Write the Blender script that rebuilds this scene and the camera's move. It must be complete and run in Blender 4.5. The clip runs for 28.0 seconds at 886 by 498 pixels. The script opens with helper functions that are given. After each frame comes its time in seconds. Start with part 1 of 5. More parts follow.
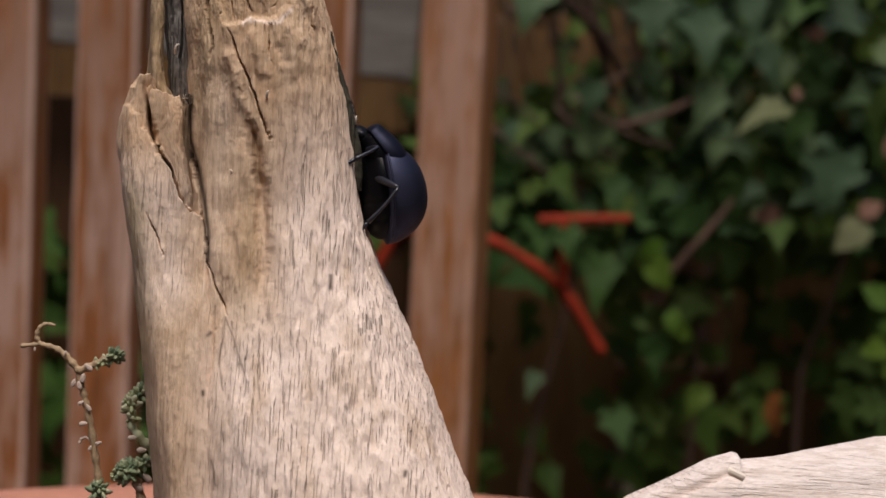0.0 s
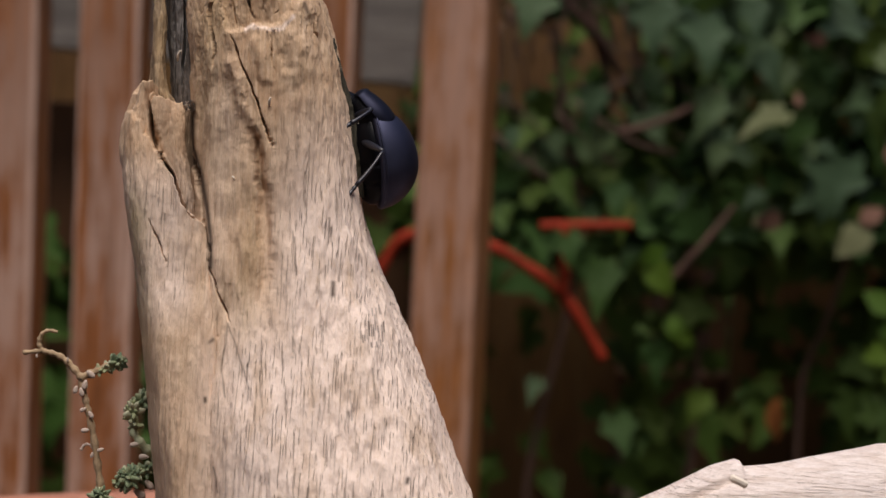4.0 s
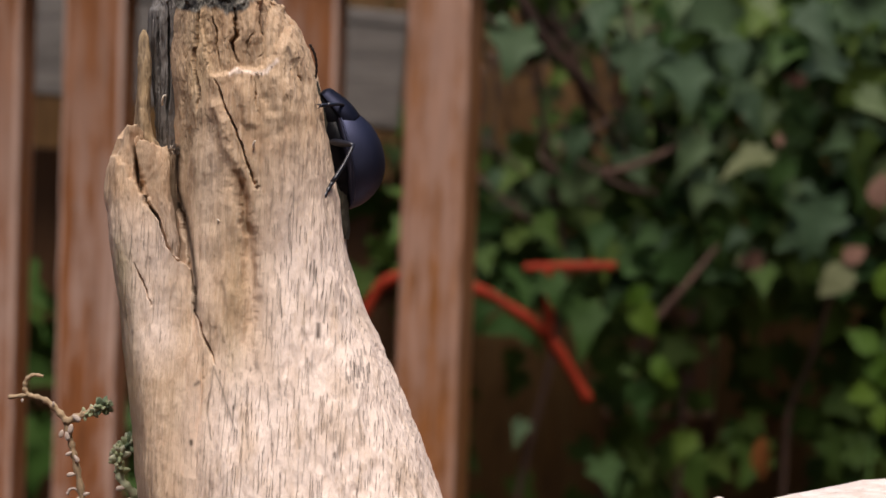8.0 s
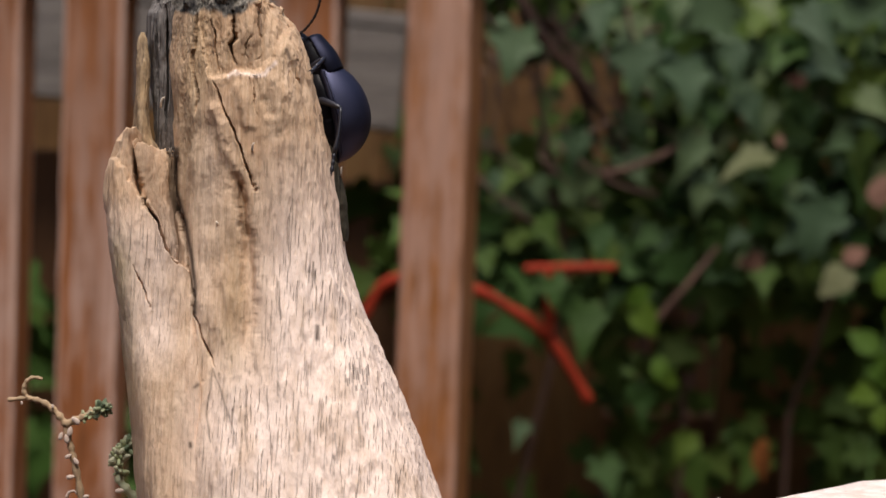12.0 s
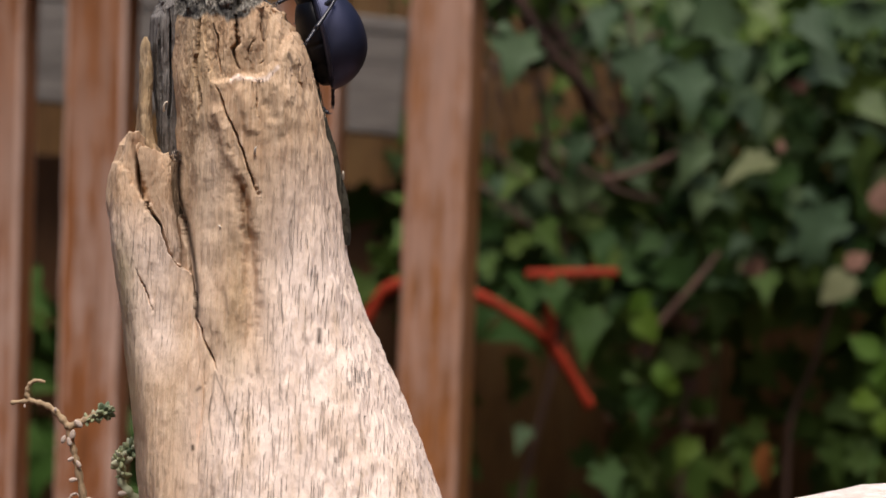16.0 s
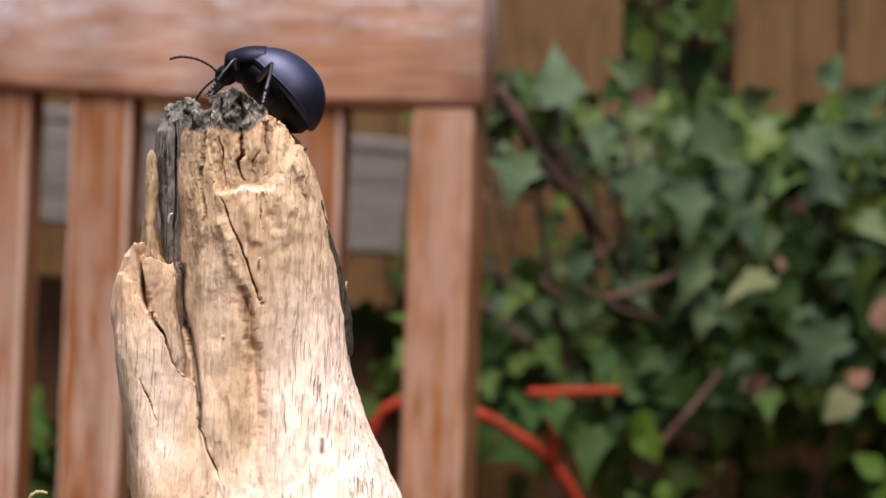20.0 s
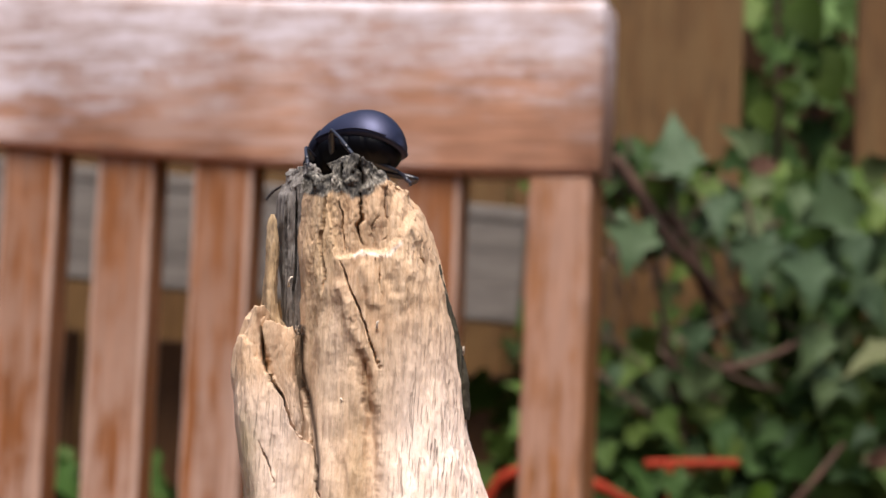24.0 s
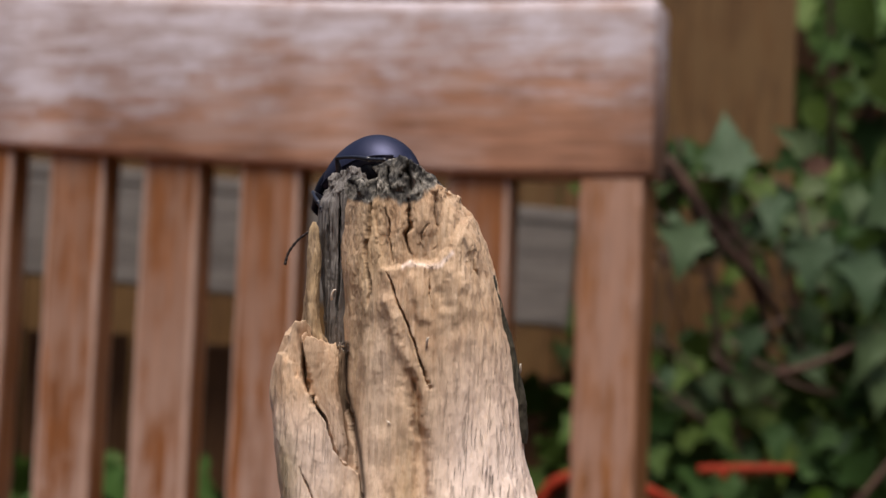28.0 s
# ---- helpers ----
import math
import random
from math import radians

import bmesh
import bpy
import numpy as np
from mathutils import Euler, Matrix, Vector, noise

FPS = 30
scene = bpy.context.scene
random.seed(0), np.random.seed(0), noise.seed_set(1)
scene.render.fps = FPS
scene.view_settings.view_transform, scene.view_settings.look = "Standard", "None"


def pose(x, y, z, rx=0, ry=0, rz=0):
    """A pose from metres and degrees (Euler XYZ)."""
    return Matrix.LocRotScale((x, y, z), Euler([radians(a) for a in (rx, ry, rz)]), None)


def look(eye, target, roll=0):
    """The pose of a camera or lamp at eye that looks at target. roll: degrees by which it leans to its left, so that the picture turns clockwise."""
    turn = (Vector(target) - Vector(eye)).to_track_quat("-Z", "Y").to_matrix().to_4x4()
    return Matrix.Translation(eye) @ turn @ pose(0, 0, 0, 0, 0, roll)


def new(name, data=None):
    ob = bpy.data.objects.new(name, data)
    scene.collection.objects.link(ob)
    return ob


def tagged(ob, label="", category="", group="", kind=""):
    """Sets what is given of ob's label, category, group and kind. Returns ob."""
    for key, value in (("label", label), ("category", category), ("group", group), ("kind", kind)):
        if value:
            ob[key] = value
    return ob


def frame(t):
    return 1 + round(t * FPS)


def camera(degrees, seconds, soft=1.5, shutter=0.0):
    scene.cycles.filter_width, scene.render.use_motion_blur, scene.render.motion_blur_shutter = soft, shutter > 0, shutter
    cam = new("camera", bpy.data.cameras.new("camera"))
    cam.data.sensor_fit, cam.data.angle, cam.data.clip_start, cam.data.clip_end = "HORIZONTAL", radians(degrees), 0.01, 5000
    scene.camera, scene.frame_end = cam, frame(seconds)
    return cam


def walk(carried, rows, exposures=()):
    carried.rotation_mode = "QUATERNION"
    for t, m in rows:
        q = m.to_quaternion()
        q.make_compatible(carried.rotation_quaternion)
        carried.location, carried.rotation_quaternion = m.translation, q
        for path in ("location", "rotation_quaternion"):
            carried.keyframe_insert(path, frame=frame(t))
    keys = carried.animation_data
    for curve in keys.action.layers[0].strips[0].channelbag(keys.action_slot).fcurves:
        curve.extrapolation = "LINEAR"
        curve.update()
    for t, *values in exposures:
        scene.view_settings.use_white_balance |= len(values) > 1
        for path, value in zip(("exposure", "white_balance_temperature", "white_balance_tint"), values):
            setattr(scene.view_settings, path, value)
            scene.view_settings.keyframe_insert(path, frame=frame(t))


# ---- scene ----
# World: metres. The stump stands in a terracotta pot at the origin, the bench and the ivy fence lie along +y.
EYE_Z = 0.66

# seconds, eye x, y, z, heading, pitch, roll (degrees)
PATH = [
    (0, 0.0001, -0.2183, 0.6606, -0.17, -4.25, 2.51),
    (0.5, 0.0001, -0.2183, 0.6607, -0.17, -4.24, 2.51),
    (1, 0.0001, -0.2183, 0.6606, -0.19, -4.21, 2.55),
    (1.5, -0.0000, -0.2182, 0.6606, -0.21, -4.23, 2.53),
    (2, 0.0000, -0.2182, 0.6606, -0.25, -4.23, 2.52),
    (2.5, -0.0000, -0.2182, 0.6607, -0.25, -4.23, 2.52),
    (4.5, -0.0001, -0.2182, 0.6607, -0.20, -3.80, 2.52),
    (5, -0.0001, -0.2186, 0.6603, -0.21, -3.04, 2.48),
    (5.5, -0.0001, -0.2190, 0.6602, -0.24, -2.71, 2.41),
    (6, -0.0002, -0.2192, 0.6600, -0.24, -2.35, 2.42),
    (6.5, -0.0001, -0.2192, 0.6601, -0.27, -2.39, 2.44),
    (7, 0.0000, -0.2194, 0.6601, -0.26, -2.37, 2.32),
    (7.5, 0.0002, -0.2192, 0.6604, -0.12, -2.44, 2.17),
    (8, -0.0001, -0.2193, 0.6605, 0.28, -2.54, 2.06),
    (8.5, -0.0000, -0.2193, 0.6605, 0.36, -2.52, 2.05),
    (9, 0.0001, -0.2194, 0.6606, 0.27, -2.50, 2.03),
    (9.5, 0.0002, -0.2194, 0.6606, 0.23, -2.50, 2.00),
    (10, 0.0001, -0.2194, 0.6606, 0.23, -2.49, 1.97),
    (10.5, 0.0001, -0.2194, 0.6606, 0.25, -2.49, 1.98),
    (11, 0.0001, -0.2195, 0.6605, 0.26, -2.49, 1.94),
    (11.5, 0.0001, -0.2194, 0.6606, 0.26, -2.49, 1.95),
    (12, 0.0001, -0.2193, 0.6606, 0.26, -2.50, 1.95),
    (12.5, 0.0001, -0.2194, 0.6606, 0.26, -2.50, 1.94),
    (14.5, 0.0001, -0.2194, 0.6606, 0.27, -2.50, 1.96),
    (15, 0.0001, -0.2195, 0.6606, 0.26, -2.49, 1.94),
    (15.5, 0.0002, -0.2196, 0.6606, 0.25, -2.49, 1.95),
    (16, 0.0001, -0.2201, 0.6604, 0.20, -2.31, 1.99),
    (16.1, 0.0001, -0.2201, 0.6604, 0.20, -2.25, 1.99),
    (16.2, 0.0001, -0.2201, 0.6604, 0.20, -0.56, 1.99),
    (16.3, 0.0001, -0.2201, 0.6604, 0.20, 0.44, 1.99),
    (16.5, 0.0001, -0.2213, 0.6595, 0.06, 0.97, 1.81),
    (17, 0.0002, -0.2219, 0.6593, 0.00, 1.40, 1.70),
    (17.5, 0.0003, -0.2219, 0.6594, 0.04, 1.30, 1.74),
    (18, 0.0002, -0.2219, 0.6593, 0.09, 1.21, 1.76),
    (18.5, 0.0002, -0.2218, 0.6594, 0.10, 1.11, 1.77),
    (19, 0.0001, -0.2218, 0.6593, 0.11, 1.13, 1.83),
    (19.5, -0.0001, -0.2217, 0.6592, 0.05, 1.98, 1.88),
    (20, -0.0000, -0.2216, 0.6591, 0.02, 1.85, 1.87),
    (20.5, -0.0000, -0.2217, 0.6592, 0.00, 1.79, 1.94),
    (21, -0.0002, -0.2220, 0.6591, -0.01, 2.68, 2.05),
    (21.5, -0.0003, -0.2221, 0.6588, -0.10, 3.88, 2.02),
    (23.5, -0.0006, -0.2223, 0.6587, -0.55, 3.95, 2.37),
    (24, -0.0001, -0.2220, 0.6585, -4.11, 4.09, 2.39),
    (24.5, 0.0005, -0.2219, 0.6586, -6.67, 3.92, 2.45),
    (25, -0.0001, -0.2167, 0.6592, -6.60, 3.99, 2.42),
    (25.5, -0.0010, -0.2105, 0.6598, -6.40, 4.01, 2.41),
    (26, -0.0019, -0.2048, 0.6603, -6.23, 3.94, 2.39),
    (26.5, -0.0016, -0.2047, 0.6604, -6.15, 3.88, 2.35),
    (27, -0.0017, -0.2048, 0.6604, -6.02, 3.84, 2.35),
    (27.5, -0.0023, -0.2053, 0.6607, -5.84, 3.91, 2.32),
    (28, -0.0021, -0.2059, 0.6606, -5.79, 4.09, 2.32),
]


def aim(x, y, z, heading, pitch, roll):
    h, p = radians(heading), radians(pitch)
    way = Vector((math.sin(h) * math.cos(p), math.cos(h) * math.cos(p), math.sin(p)))
    eye = Vector((x, y, z))
    return look(eye, eye + way, roll)


cam = camera(30, 28.0, soft=1.5)
cam.data.dof.use_dof = True
cam.data.dof.focus_distance = 0.207
cam.data.dof.aperture_fstop = 38
walk(cam, [(r[0], aim(*r[1:])) for r in PATH],
     exposures=[(0.0, -0.47, 6600, 13), (2.5, -0.51, 6600, 13), (5.0, -0.43, 6600, 13), (8.0, -0.17, 6600, 13), (12.0, -0.10, 6600, 13), (15.95, -0.06, 6600, 13), (16.6, 0.24, 6600, 13), (21.0, 0.54, 6600, 13), (24.0, 0.54, 6600, 13), (24.8, 0.10, 6600, 13), (28.0, -0.07, 6600, 13)])

# ---- light ----
world = bpy.data.worlds.new("sky")
scene.world = world
world.use_nodes = True
wn = world.node_tree.nodes
sky = wn.new("ShaderNodeTexSky")
sky.sky_type = "NISHITA"
sky.sun_disc = False
sky.sun_elevation = radians(67)
sky.sun_rotation = radians(175)
sky.air_density = 1.0
sky.dust_density = 2.0
sky.ozone_density = 0.6
world.node_tree.links.new(sky.outputs[0], wn["Background"].inputs[0])
wn["Background"].inputs[1].default_value = 0.15
sun = new("sun", bpy.data.lights.new("sun", "SUN"))
sun.data.energy = 4.0
sun.data.angle = radians(30)
sun.data.color = (1.0, 0.93, 0.84)
sun.matrix_world = look((0.06, -0.72, 1.75), (0, 0, 0))


# ---- materials ----
class Nodes:
    def __init__(self, name):
        self.mat = bpy.data.materials.new(name)
        self.mat.use_nodes = True
        self.tree = self.mat.node_tree
        self.bsdf = self.tree.nodes["Principled BSDF"]

    def node(self, kind, **settings):
        n = self.tree.nodes.new(kind)
        for key, value in settings.items():
            if key in n.inputs:
                n.inputs[key].default_value = value
        return n

    def link(self, a, b):
        self.tree.links.new(a, b)

    def coords(self, scale=(1, 1, 1), rotate=(0, 0, 0), shift=None):
        tc = self.node("ShaderNodeTexCoord")
        mp = self.node("ShaderNodeMapping")
        mp.inputs["Scale"].default_value = scale
        mp.inputs["Rotation"].default_value = rotate
        self.link(tc.outputs["Object"], mp.inputs["Vector"])
        if shift is not None:
            self.link(shift, mp.inputs["Location"])
        return mp.outputs[0]

    def noise(self, vec, scale, detail=4.0, rough=0.55, distortion=0.0):
        n = self.node("ShaderNodeTexNoise", Scale=scale, Detail=detail, Roughness=rough, Distortion=distortion)
        self.link(vec, n.inputs["Vector"])
        return n.outputs["Fac"]

    def ramp(self, fac, stops):
        n = self.node("ShaderNodeValToRGB")
        els = n.color_ramp.elements
        while len(els) < len(stops):
            els.new(0.5)
        for el, (p, c) in zip(els, stops):
            el.position = p
            el.color = (*c, 1) if len(c) == 3 else c
        self.link(fac, n.inputs[0])
        return n.outputs[0]

    def mix(self, fac, a, b, kind="MIX"):
        n = self.node("ShaderNodeMix")
        n.data_type = "RGBA"
        n.blend_type = kind
        for value, sock in ((fac, n.inputs[0]), (a, n.inputs[6]), (b, n.inputs[7])):
            if isinstance(value, (int, float)):
                sock.default_value = value
            elif isinstance(value, tuple):
                sock.default_value = (*value, 1)
            else:
                self.link(value, sock)
        return n.outputs[2]

    def math(self, kind, a, b=0.0):
        n = self.node("ShaderNodeMath")
        n.operation = kind
        for value, sock in ((a, n.inputs[0]), (b, n.inputs[1])):
            if isinstance(value, (int, float)):
                sock.default_value = value
            else:
                self.link(value, sock)
        return n.outputs[0]

    def bump(self, height, strength, distance):
        n = self.node("ShaderNodeBump", Strength=strength, Distance=distance)
        self.link(height, n.inputs["Height"])
        self.link(n.outputs[0], self.bsdf.inputs["Normal"])

    def done(self, colour, rough=0.7, metallic=0.0, spec=0.5):
        if isinstance(colour, tuple):
            self.bsdf.inputs["Base Color"].default_value = (*colour, 1)
        else:
            self.link(colour, self.bsdf.inputs["Base Color"])
        if isinstance(rough, (int, float)):
            self.bsdf.inputs["Roughness"].default_value = rough
        else:
            self.link(rough, self.bsdf.inputs["Roughness"])
        self.bsdf.inputs["Metallic"].default_value = metallic
        self.bsdf.inputs["Specular IOR Level"].default_value = spec
        return self.mat

    def random_shift(self, amount=40.0):
        info = self.node("ShaderNodeObjectInfo")
        m = self.node("ShaderNodeVectorMath")
        m.operation = "SCALE"
        m.inputs[3].default_value = amount
        comb = self.node("ShaderNodeCombineXYZ")
        self.link(info.outputs["Random"], comb.inputs[0])
        self.link(self.math("MULTIPLY", info.outputs["Random"], 0.63), comb.inputs[1])
        self.link(info.outputs["Random"], comb.inputs[2])
        self.link(comb.outputs[0], m.inputs[0])
        return m.outputs[0]


def driftwood(name, light, mid, dark, char=False, rough=0.85, along_x=False):
    """Bleached, fibrous wood: grain along z, long thin pores, soft stains; scorch, algae and bleaching where the attributes say so."""
    n = Nodes(name)

    def grain(k):
        return (k, 1, 1) if along_x else (1, 1, k)

    def lines(k):
        return (k, 0.12, 1) if along_x else (1, 0.12, k)

    fibre = n.noise(n.coords(lines(0.05)), 3400, 5, 0.65)
    pores = n.noise(n.coords(lines(0.045)), 4700, 1.5, 0.5, 0.12)
    cells = n.noise(n.coords(grain(0.45)), 130, 5, 0.66)
    mottle = n.noise(n.coords(grain(0.5)), 420, 7, 0.68, 0.4)
    broad = n.noise(n.coords(grain(0.3)), 75, 5, 0.6, 0.3)
    speck = n.noise(n.coords(grain(0.4)), 2300, 3, 0.65)
    base = n.ramp(fibre, [(0.30, tuple(0.25 * a + 0.75 * b for a, b in zip(light, mid))), (0.50, tuple(0.6 * a + 0.4 * b for a, b in zip(light, mid))), (0.66, light)])
    soft = n.ramp(mottle, [(0.40, (0, 0, 0)), (0.62, (1, 1, 1))])
    base = n.mix(n.math("MULTIPLY", soft, 0.20), base, mid)
    tan = n.ramp(broad, [(0.38, (0, 0, 0)), (0.64, (1, 1, 1))])
    base = n.mix(n.math("MULTIPLY", tan, 0.26), base, (0.90 * mid[0], 0.80 * mid[1], 0.68 * mid[2]))
    grit = n.ramp(n.noise(n.coords(lines(0.12)), 1500, 6, 0.68), [(0.44, (0, 0, 0)), (0.60, (1, 1, 1))])
    base = n.mix(n.math("MULTIPLY", grit, 0.34), base, (0.74 * mid[0], 0.65 * mid[1], 0.58 * mid[2]))
    keep = 1.0
    if char:
        pale = n.node("ShaderNodeAttribute")
        pale.attribute_name = "bleached"
        ruddy = n.ramp(n.noise(n.coords(grain(0.45), (0, 0.25, 0)), 300, 8, 0.70, 0.6), [(0.46, (0, 0, 0)), (0.60, (1, 1, 1))])
        base = n.mix(n.math("MULTIPLY", ruddy, n.math("SUBTRACT", 0.40, n.math("MULTIPLY", pale.outputs["Fac"], 0.34))), base, (0.47, 0.265, 0.145))
        patch = n.noise(n.coords(grain(0.22)), 230, 7, 0.66)
        white = n.math("MULTIPLY", pale.outputs["Fac"], n.ramp(patch, [(0.34, (0.48, 0.48, 0.48)), (0.50, (1, 1, 1))]))
        base = n.mix(n.math("MULTIPLY", white, 0.92), base, (0.98, 0.81, 0.705))
        keep = n.math("ADD", n.math("MULTIPLY", n.math("POWER", pale.outputs["Fac"], 1.6), 0.80), 0.20)
    fleck = n.ramp(speck, [(0.54, (0, 0, 0)), (0.68, (1, 1, 1))])
    base = n.mix(n.math("MULTIPLY", fleck, n.math("SUBTRACT", 0.34, n.math("MULTIPLY", pale.outputs["Fac"], 0.20)) if char else 0.34), base, tuple(0.55 * c for c in mid))
    glint = n.ramp(speck, [(0.32, (1, 1, 1)), (0.44, (0, 0, 0))])
    base = n.mix(n.math("MULTIPLY", glint, 0.44), base, light)
    pore = n.math("MULTIPLY", n.ramp(pores, [(0.34, (1, 1, 1)), (0.41, (0, 0, 0))]), n.ramp(cells, [(0.34, (0.10, 0.10, 0.10)), (0.54, (1, 1, 1))]))
    pore = n.math("MULTIPLY", pore, keep)
    base = n.mix(n.math("MULTIPLY", pore, 0.46), base, dark)
    height = n.math("ADD", n.math("MULTIPLY", fibre, 0.6), n.math("SUBTRACT", n.math("MULTIPLY", speck, 0.5), n.math("MULTIPLY", pore, 0.9)))
    if char:
        moss = n.node("ShaderNodeAttribute")
        moss.attribute_name = "algae"
        base = n.mix(n.math("MULTIPLY", moss.outputs["Fac"], n.math("ADD", n.math("MULTIPLY", soft, 0.25), 0.60)), base, (0.40, 0.315, 0.160))
        at = n.node("ShaderNodeAttribute")
        at.attribute_name = "scorched"
        ash = n.ramp(n.noise(n.coords(grain(0.7)), 430, 7, 0.72, 0.4), [(0.40, (0.012, 0.011, 0.012)), (0.49, (0.070, 0.066, 0.060)), (0.56, (0.19, 0.175, 0.15)), (0.66, (0.50, 0.46, 0.40))])
        base = n.mix(at.outputs["Fac"], base, ash)
        # stains, and shade painted into the colour of the facet and cracks
        stain_and_shade_at = n.node("ShaderNodeAttribute")
        stain_and_shade_at.attribute_name = "smear"
        base = n.mix(stain_and_shade_at.outputs["Fac"], base, (0.07, 0.048, 0.036))
    n.bump(height, 0.9, 0.00028)
    return n.done(base, rough, 0, 0.2)


def garden_timber(name, bare, worn, grain_axis, amount=0.5, rough=0.6, shift=True, scale=1.0, bleach=None):
    """Oiled hardwood that has greyed and whitened in patches; the grain runs along one axis."""
    n = Nodes(name)
    stretch = [1.0, 1.0, 1.0]
    stretch[grain_axis] = 0.07
    sh = n.random_shift() if shift else None
    v = n.coords(tuple(stretch), shift=sh)
    soft = [1.0, 1.0, 1.0]
    soft[grain_axis] = 0.11
    v2 = n.coords(tuple(soft), shift=sh)
    grain = n.noise(v, 260 * scale, 6, 0.6, 0.25)
    wear = n.noise(v2, 70 * scale, 6, 0.70, 0.1)
    patch = n.noise(n.coords((1, 1, 1), shift=sh), 9 * scale, 3, 0.6)
    base = n.ramp(grain, [(0.3, tuple(0.55 * c for c in bare)), (0.55, bare), (0.72, tuple(min(1, 1.35 * c) for c in bare))])
    m = n.ramp(n.math("ADD", n.math("MULTIPLY", wear, 0.7), n.math("MULTIPLY", patch, 0.35)), [(0.535 - 0.09 * amount, (0, 0, 0)), (0.635 - 0.09 * amount, (1, 1, 1))])
    outer = n.node("ShaderNodeAttribute")
    outer.attribute_name = "weathered"
    base = n.mix(n.math("MULTIPLY", n.math("MULTIPLY", m, amount), n.math("ADD", n.math("MULTIPLY", outer.outputs["Fac"], 0.75), 0.25)), base, worn)
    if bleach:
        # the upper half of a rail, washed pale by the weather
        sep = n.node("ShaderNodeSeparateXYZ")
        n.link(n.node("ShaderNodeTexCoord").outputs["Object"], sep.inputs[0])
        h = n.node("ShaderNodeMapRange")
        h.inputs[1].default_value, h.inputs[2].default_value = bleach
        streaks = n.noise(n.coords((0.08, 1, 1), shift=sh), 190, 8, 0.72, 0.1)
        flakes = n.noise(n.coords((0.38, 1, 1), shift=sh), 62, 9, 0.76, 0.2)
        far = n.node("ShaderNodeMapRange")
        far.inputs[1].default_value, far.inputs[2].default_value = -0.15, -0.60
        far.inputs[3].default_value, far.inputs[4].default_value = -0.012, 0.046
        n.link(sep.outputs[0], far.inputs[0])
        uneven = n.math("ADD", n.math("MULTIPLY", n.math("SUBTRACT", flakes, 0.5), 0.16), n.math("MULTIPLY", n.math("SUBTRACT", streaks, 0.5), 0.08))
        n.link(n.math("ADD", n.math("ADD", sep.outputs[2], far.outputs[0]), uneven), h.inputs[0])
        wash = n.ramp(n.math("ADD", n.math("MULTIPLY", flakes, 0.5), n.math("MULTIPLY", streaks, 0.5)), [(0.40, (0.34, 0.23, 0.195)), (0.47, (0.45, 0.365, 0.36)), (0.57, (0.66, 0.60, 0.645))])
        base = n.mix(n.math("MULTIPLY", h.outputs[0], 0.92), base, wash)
    edge = n.node("ShaderNodeAttribute")
    edge.attribute_name = "wear"
    rub = n.ramp(n.noise(v2, 90 * scale, 5, 0.65), [(0.30, (0.15, 0.15, 0.15)), (0.50, (1, 1, 1))])
    base = n.mix(n.math("MULTIPLY", n.math("MULTIPLY", edge.outputs["Fac"], rub), 0.85), base, tuple(min(0.8, 1.2 * c) for c in worn))
    n.bump(grain, 0.25, 0.001)
    return n.done(base, rough, 0, 0.35)


def leaf_material(name, stops, rough=0.42, island=False):
    n = Nodes(name)
    if island:
        rnd = n.node("ShaderNodeNewGeometry").outputs["Random Per Island"]
    else:
        rnd = n.node("ShaderNodeObjectInfo").outputs["Random"]
    base = n.ramp(rnd, stops)
    mottled = n.noise(n.coords(), 90, 4, 0.6)
    base = n.mix(n.math("MULTIPLY", mottled, 0.35), base, tuple(1.5 * c for c in stops[len(stops) // 2][1]))
    n.bump(mottled, 0.3, 0.002)
    n.bsdf.inputs["Subsurface Weight"].default_value = 0.0
    return n.done(base, rough + 0.12, 0, 0.16)


def plain(name, colour, rough=0.6, vary=0.3, scale=60, bump=0.2, dist=0.001, spec=0.4):
    n = Nodes(name)
    a = n.noise(n.coords(), scale, 5, 0.6)
    b = n.noise(n.coords(), scale * 6, 4, 0.6)
    t = n.math("ADD", n.math("MULTIPLY", a, 0.6), n.math("MULTIPLY", b, 0.4))
    base = n.ramp(t, [(0.3, tuple(max(0, c * (1 - vary)) for c in colour)), (0.5, colour), (0.7, tuple(min(1, c * (1 + vary)) for c in colour))])
    n.bump(b, bump, dist)
    return n.done(base, rough, 0, spec)


WOOD = driftwood("bleached driftwood", (0.76, 0.572, 0.405), (0.52, 0.350, 0.208), (0.17, 0.105, 0.07), char=True)
WOOD_PALE = driftwood("pale driftwood", (0.93, 0.84, 0.80), (0.74, 0.63, 0.57), (0.60, 0.49, 0.43), along_x=True)
WOOD_GREY = driftwood("scorched grey wood", (0.36, 0.335, 0.315), (0.10, 0.092, 0.088), (0.012, 0.01, 0.01))
BARK = driftwood("grey-green bark", (0.085, 0.077, 0.055), (0.036, 0.033, 0.024), (0.012, 0.011, 0.009))
TEAK = garden_timber("teak upright", (0.270, 0.102, 0.034), (0.47, 0.33, 0.265), 2, 0.68)
TEAK_POST = garden_timber("teak post", (0.310, 0.119, 0.032), (0.51, 0.330, 0.257), 2, 0.66)
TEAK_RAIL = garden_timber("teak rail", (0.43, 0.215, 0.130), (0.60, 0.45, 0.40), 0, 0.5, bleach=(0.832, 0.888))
FENCE_WOOD = garden_timber("stained fence board", (0.130, 0.063, 0.018), (0.176, 0.102, 0.038), 2, 0.5, 0.75)
GREY_WOOD = garden_timber("weathered grey board", (0.150, 0.130, 0.112), (0.21, 0.186, 0.163), 0, 0.5, 0.8)
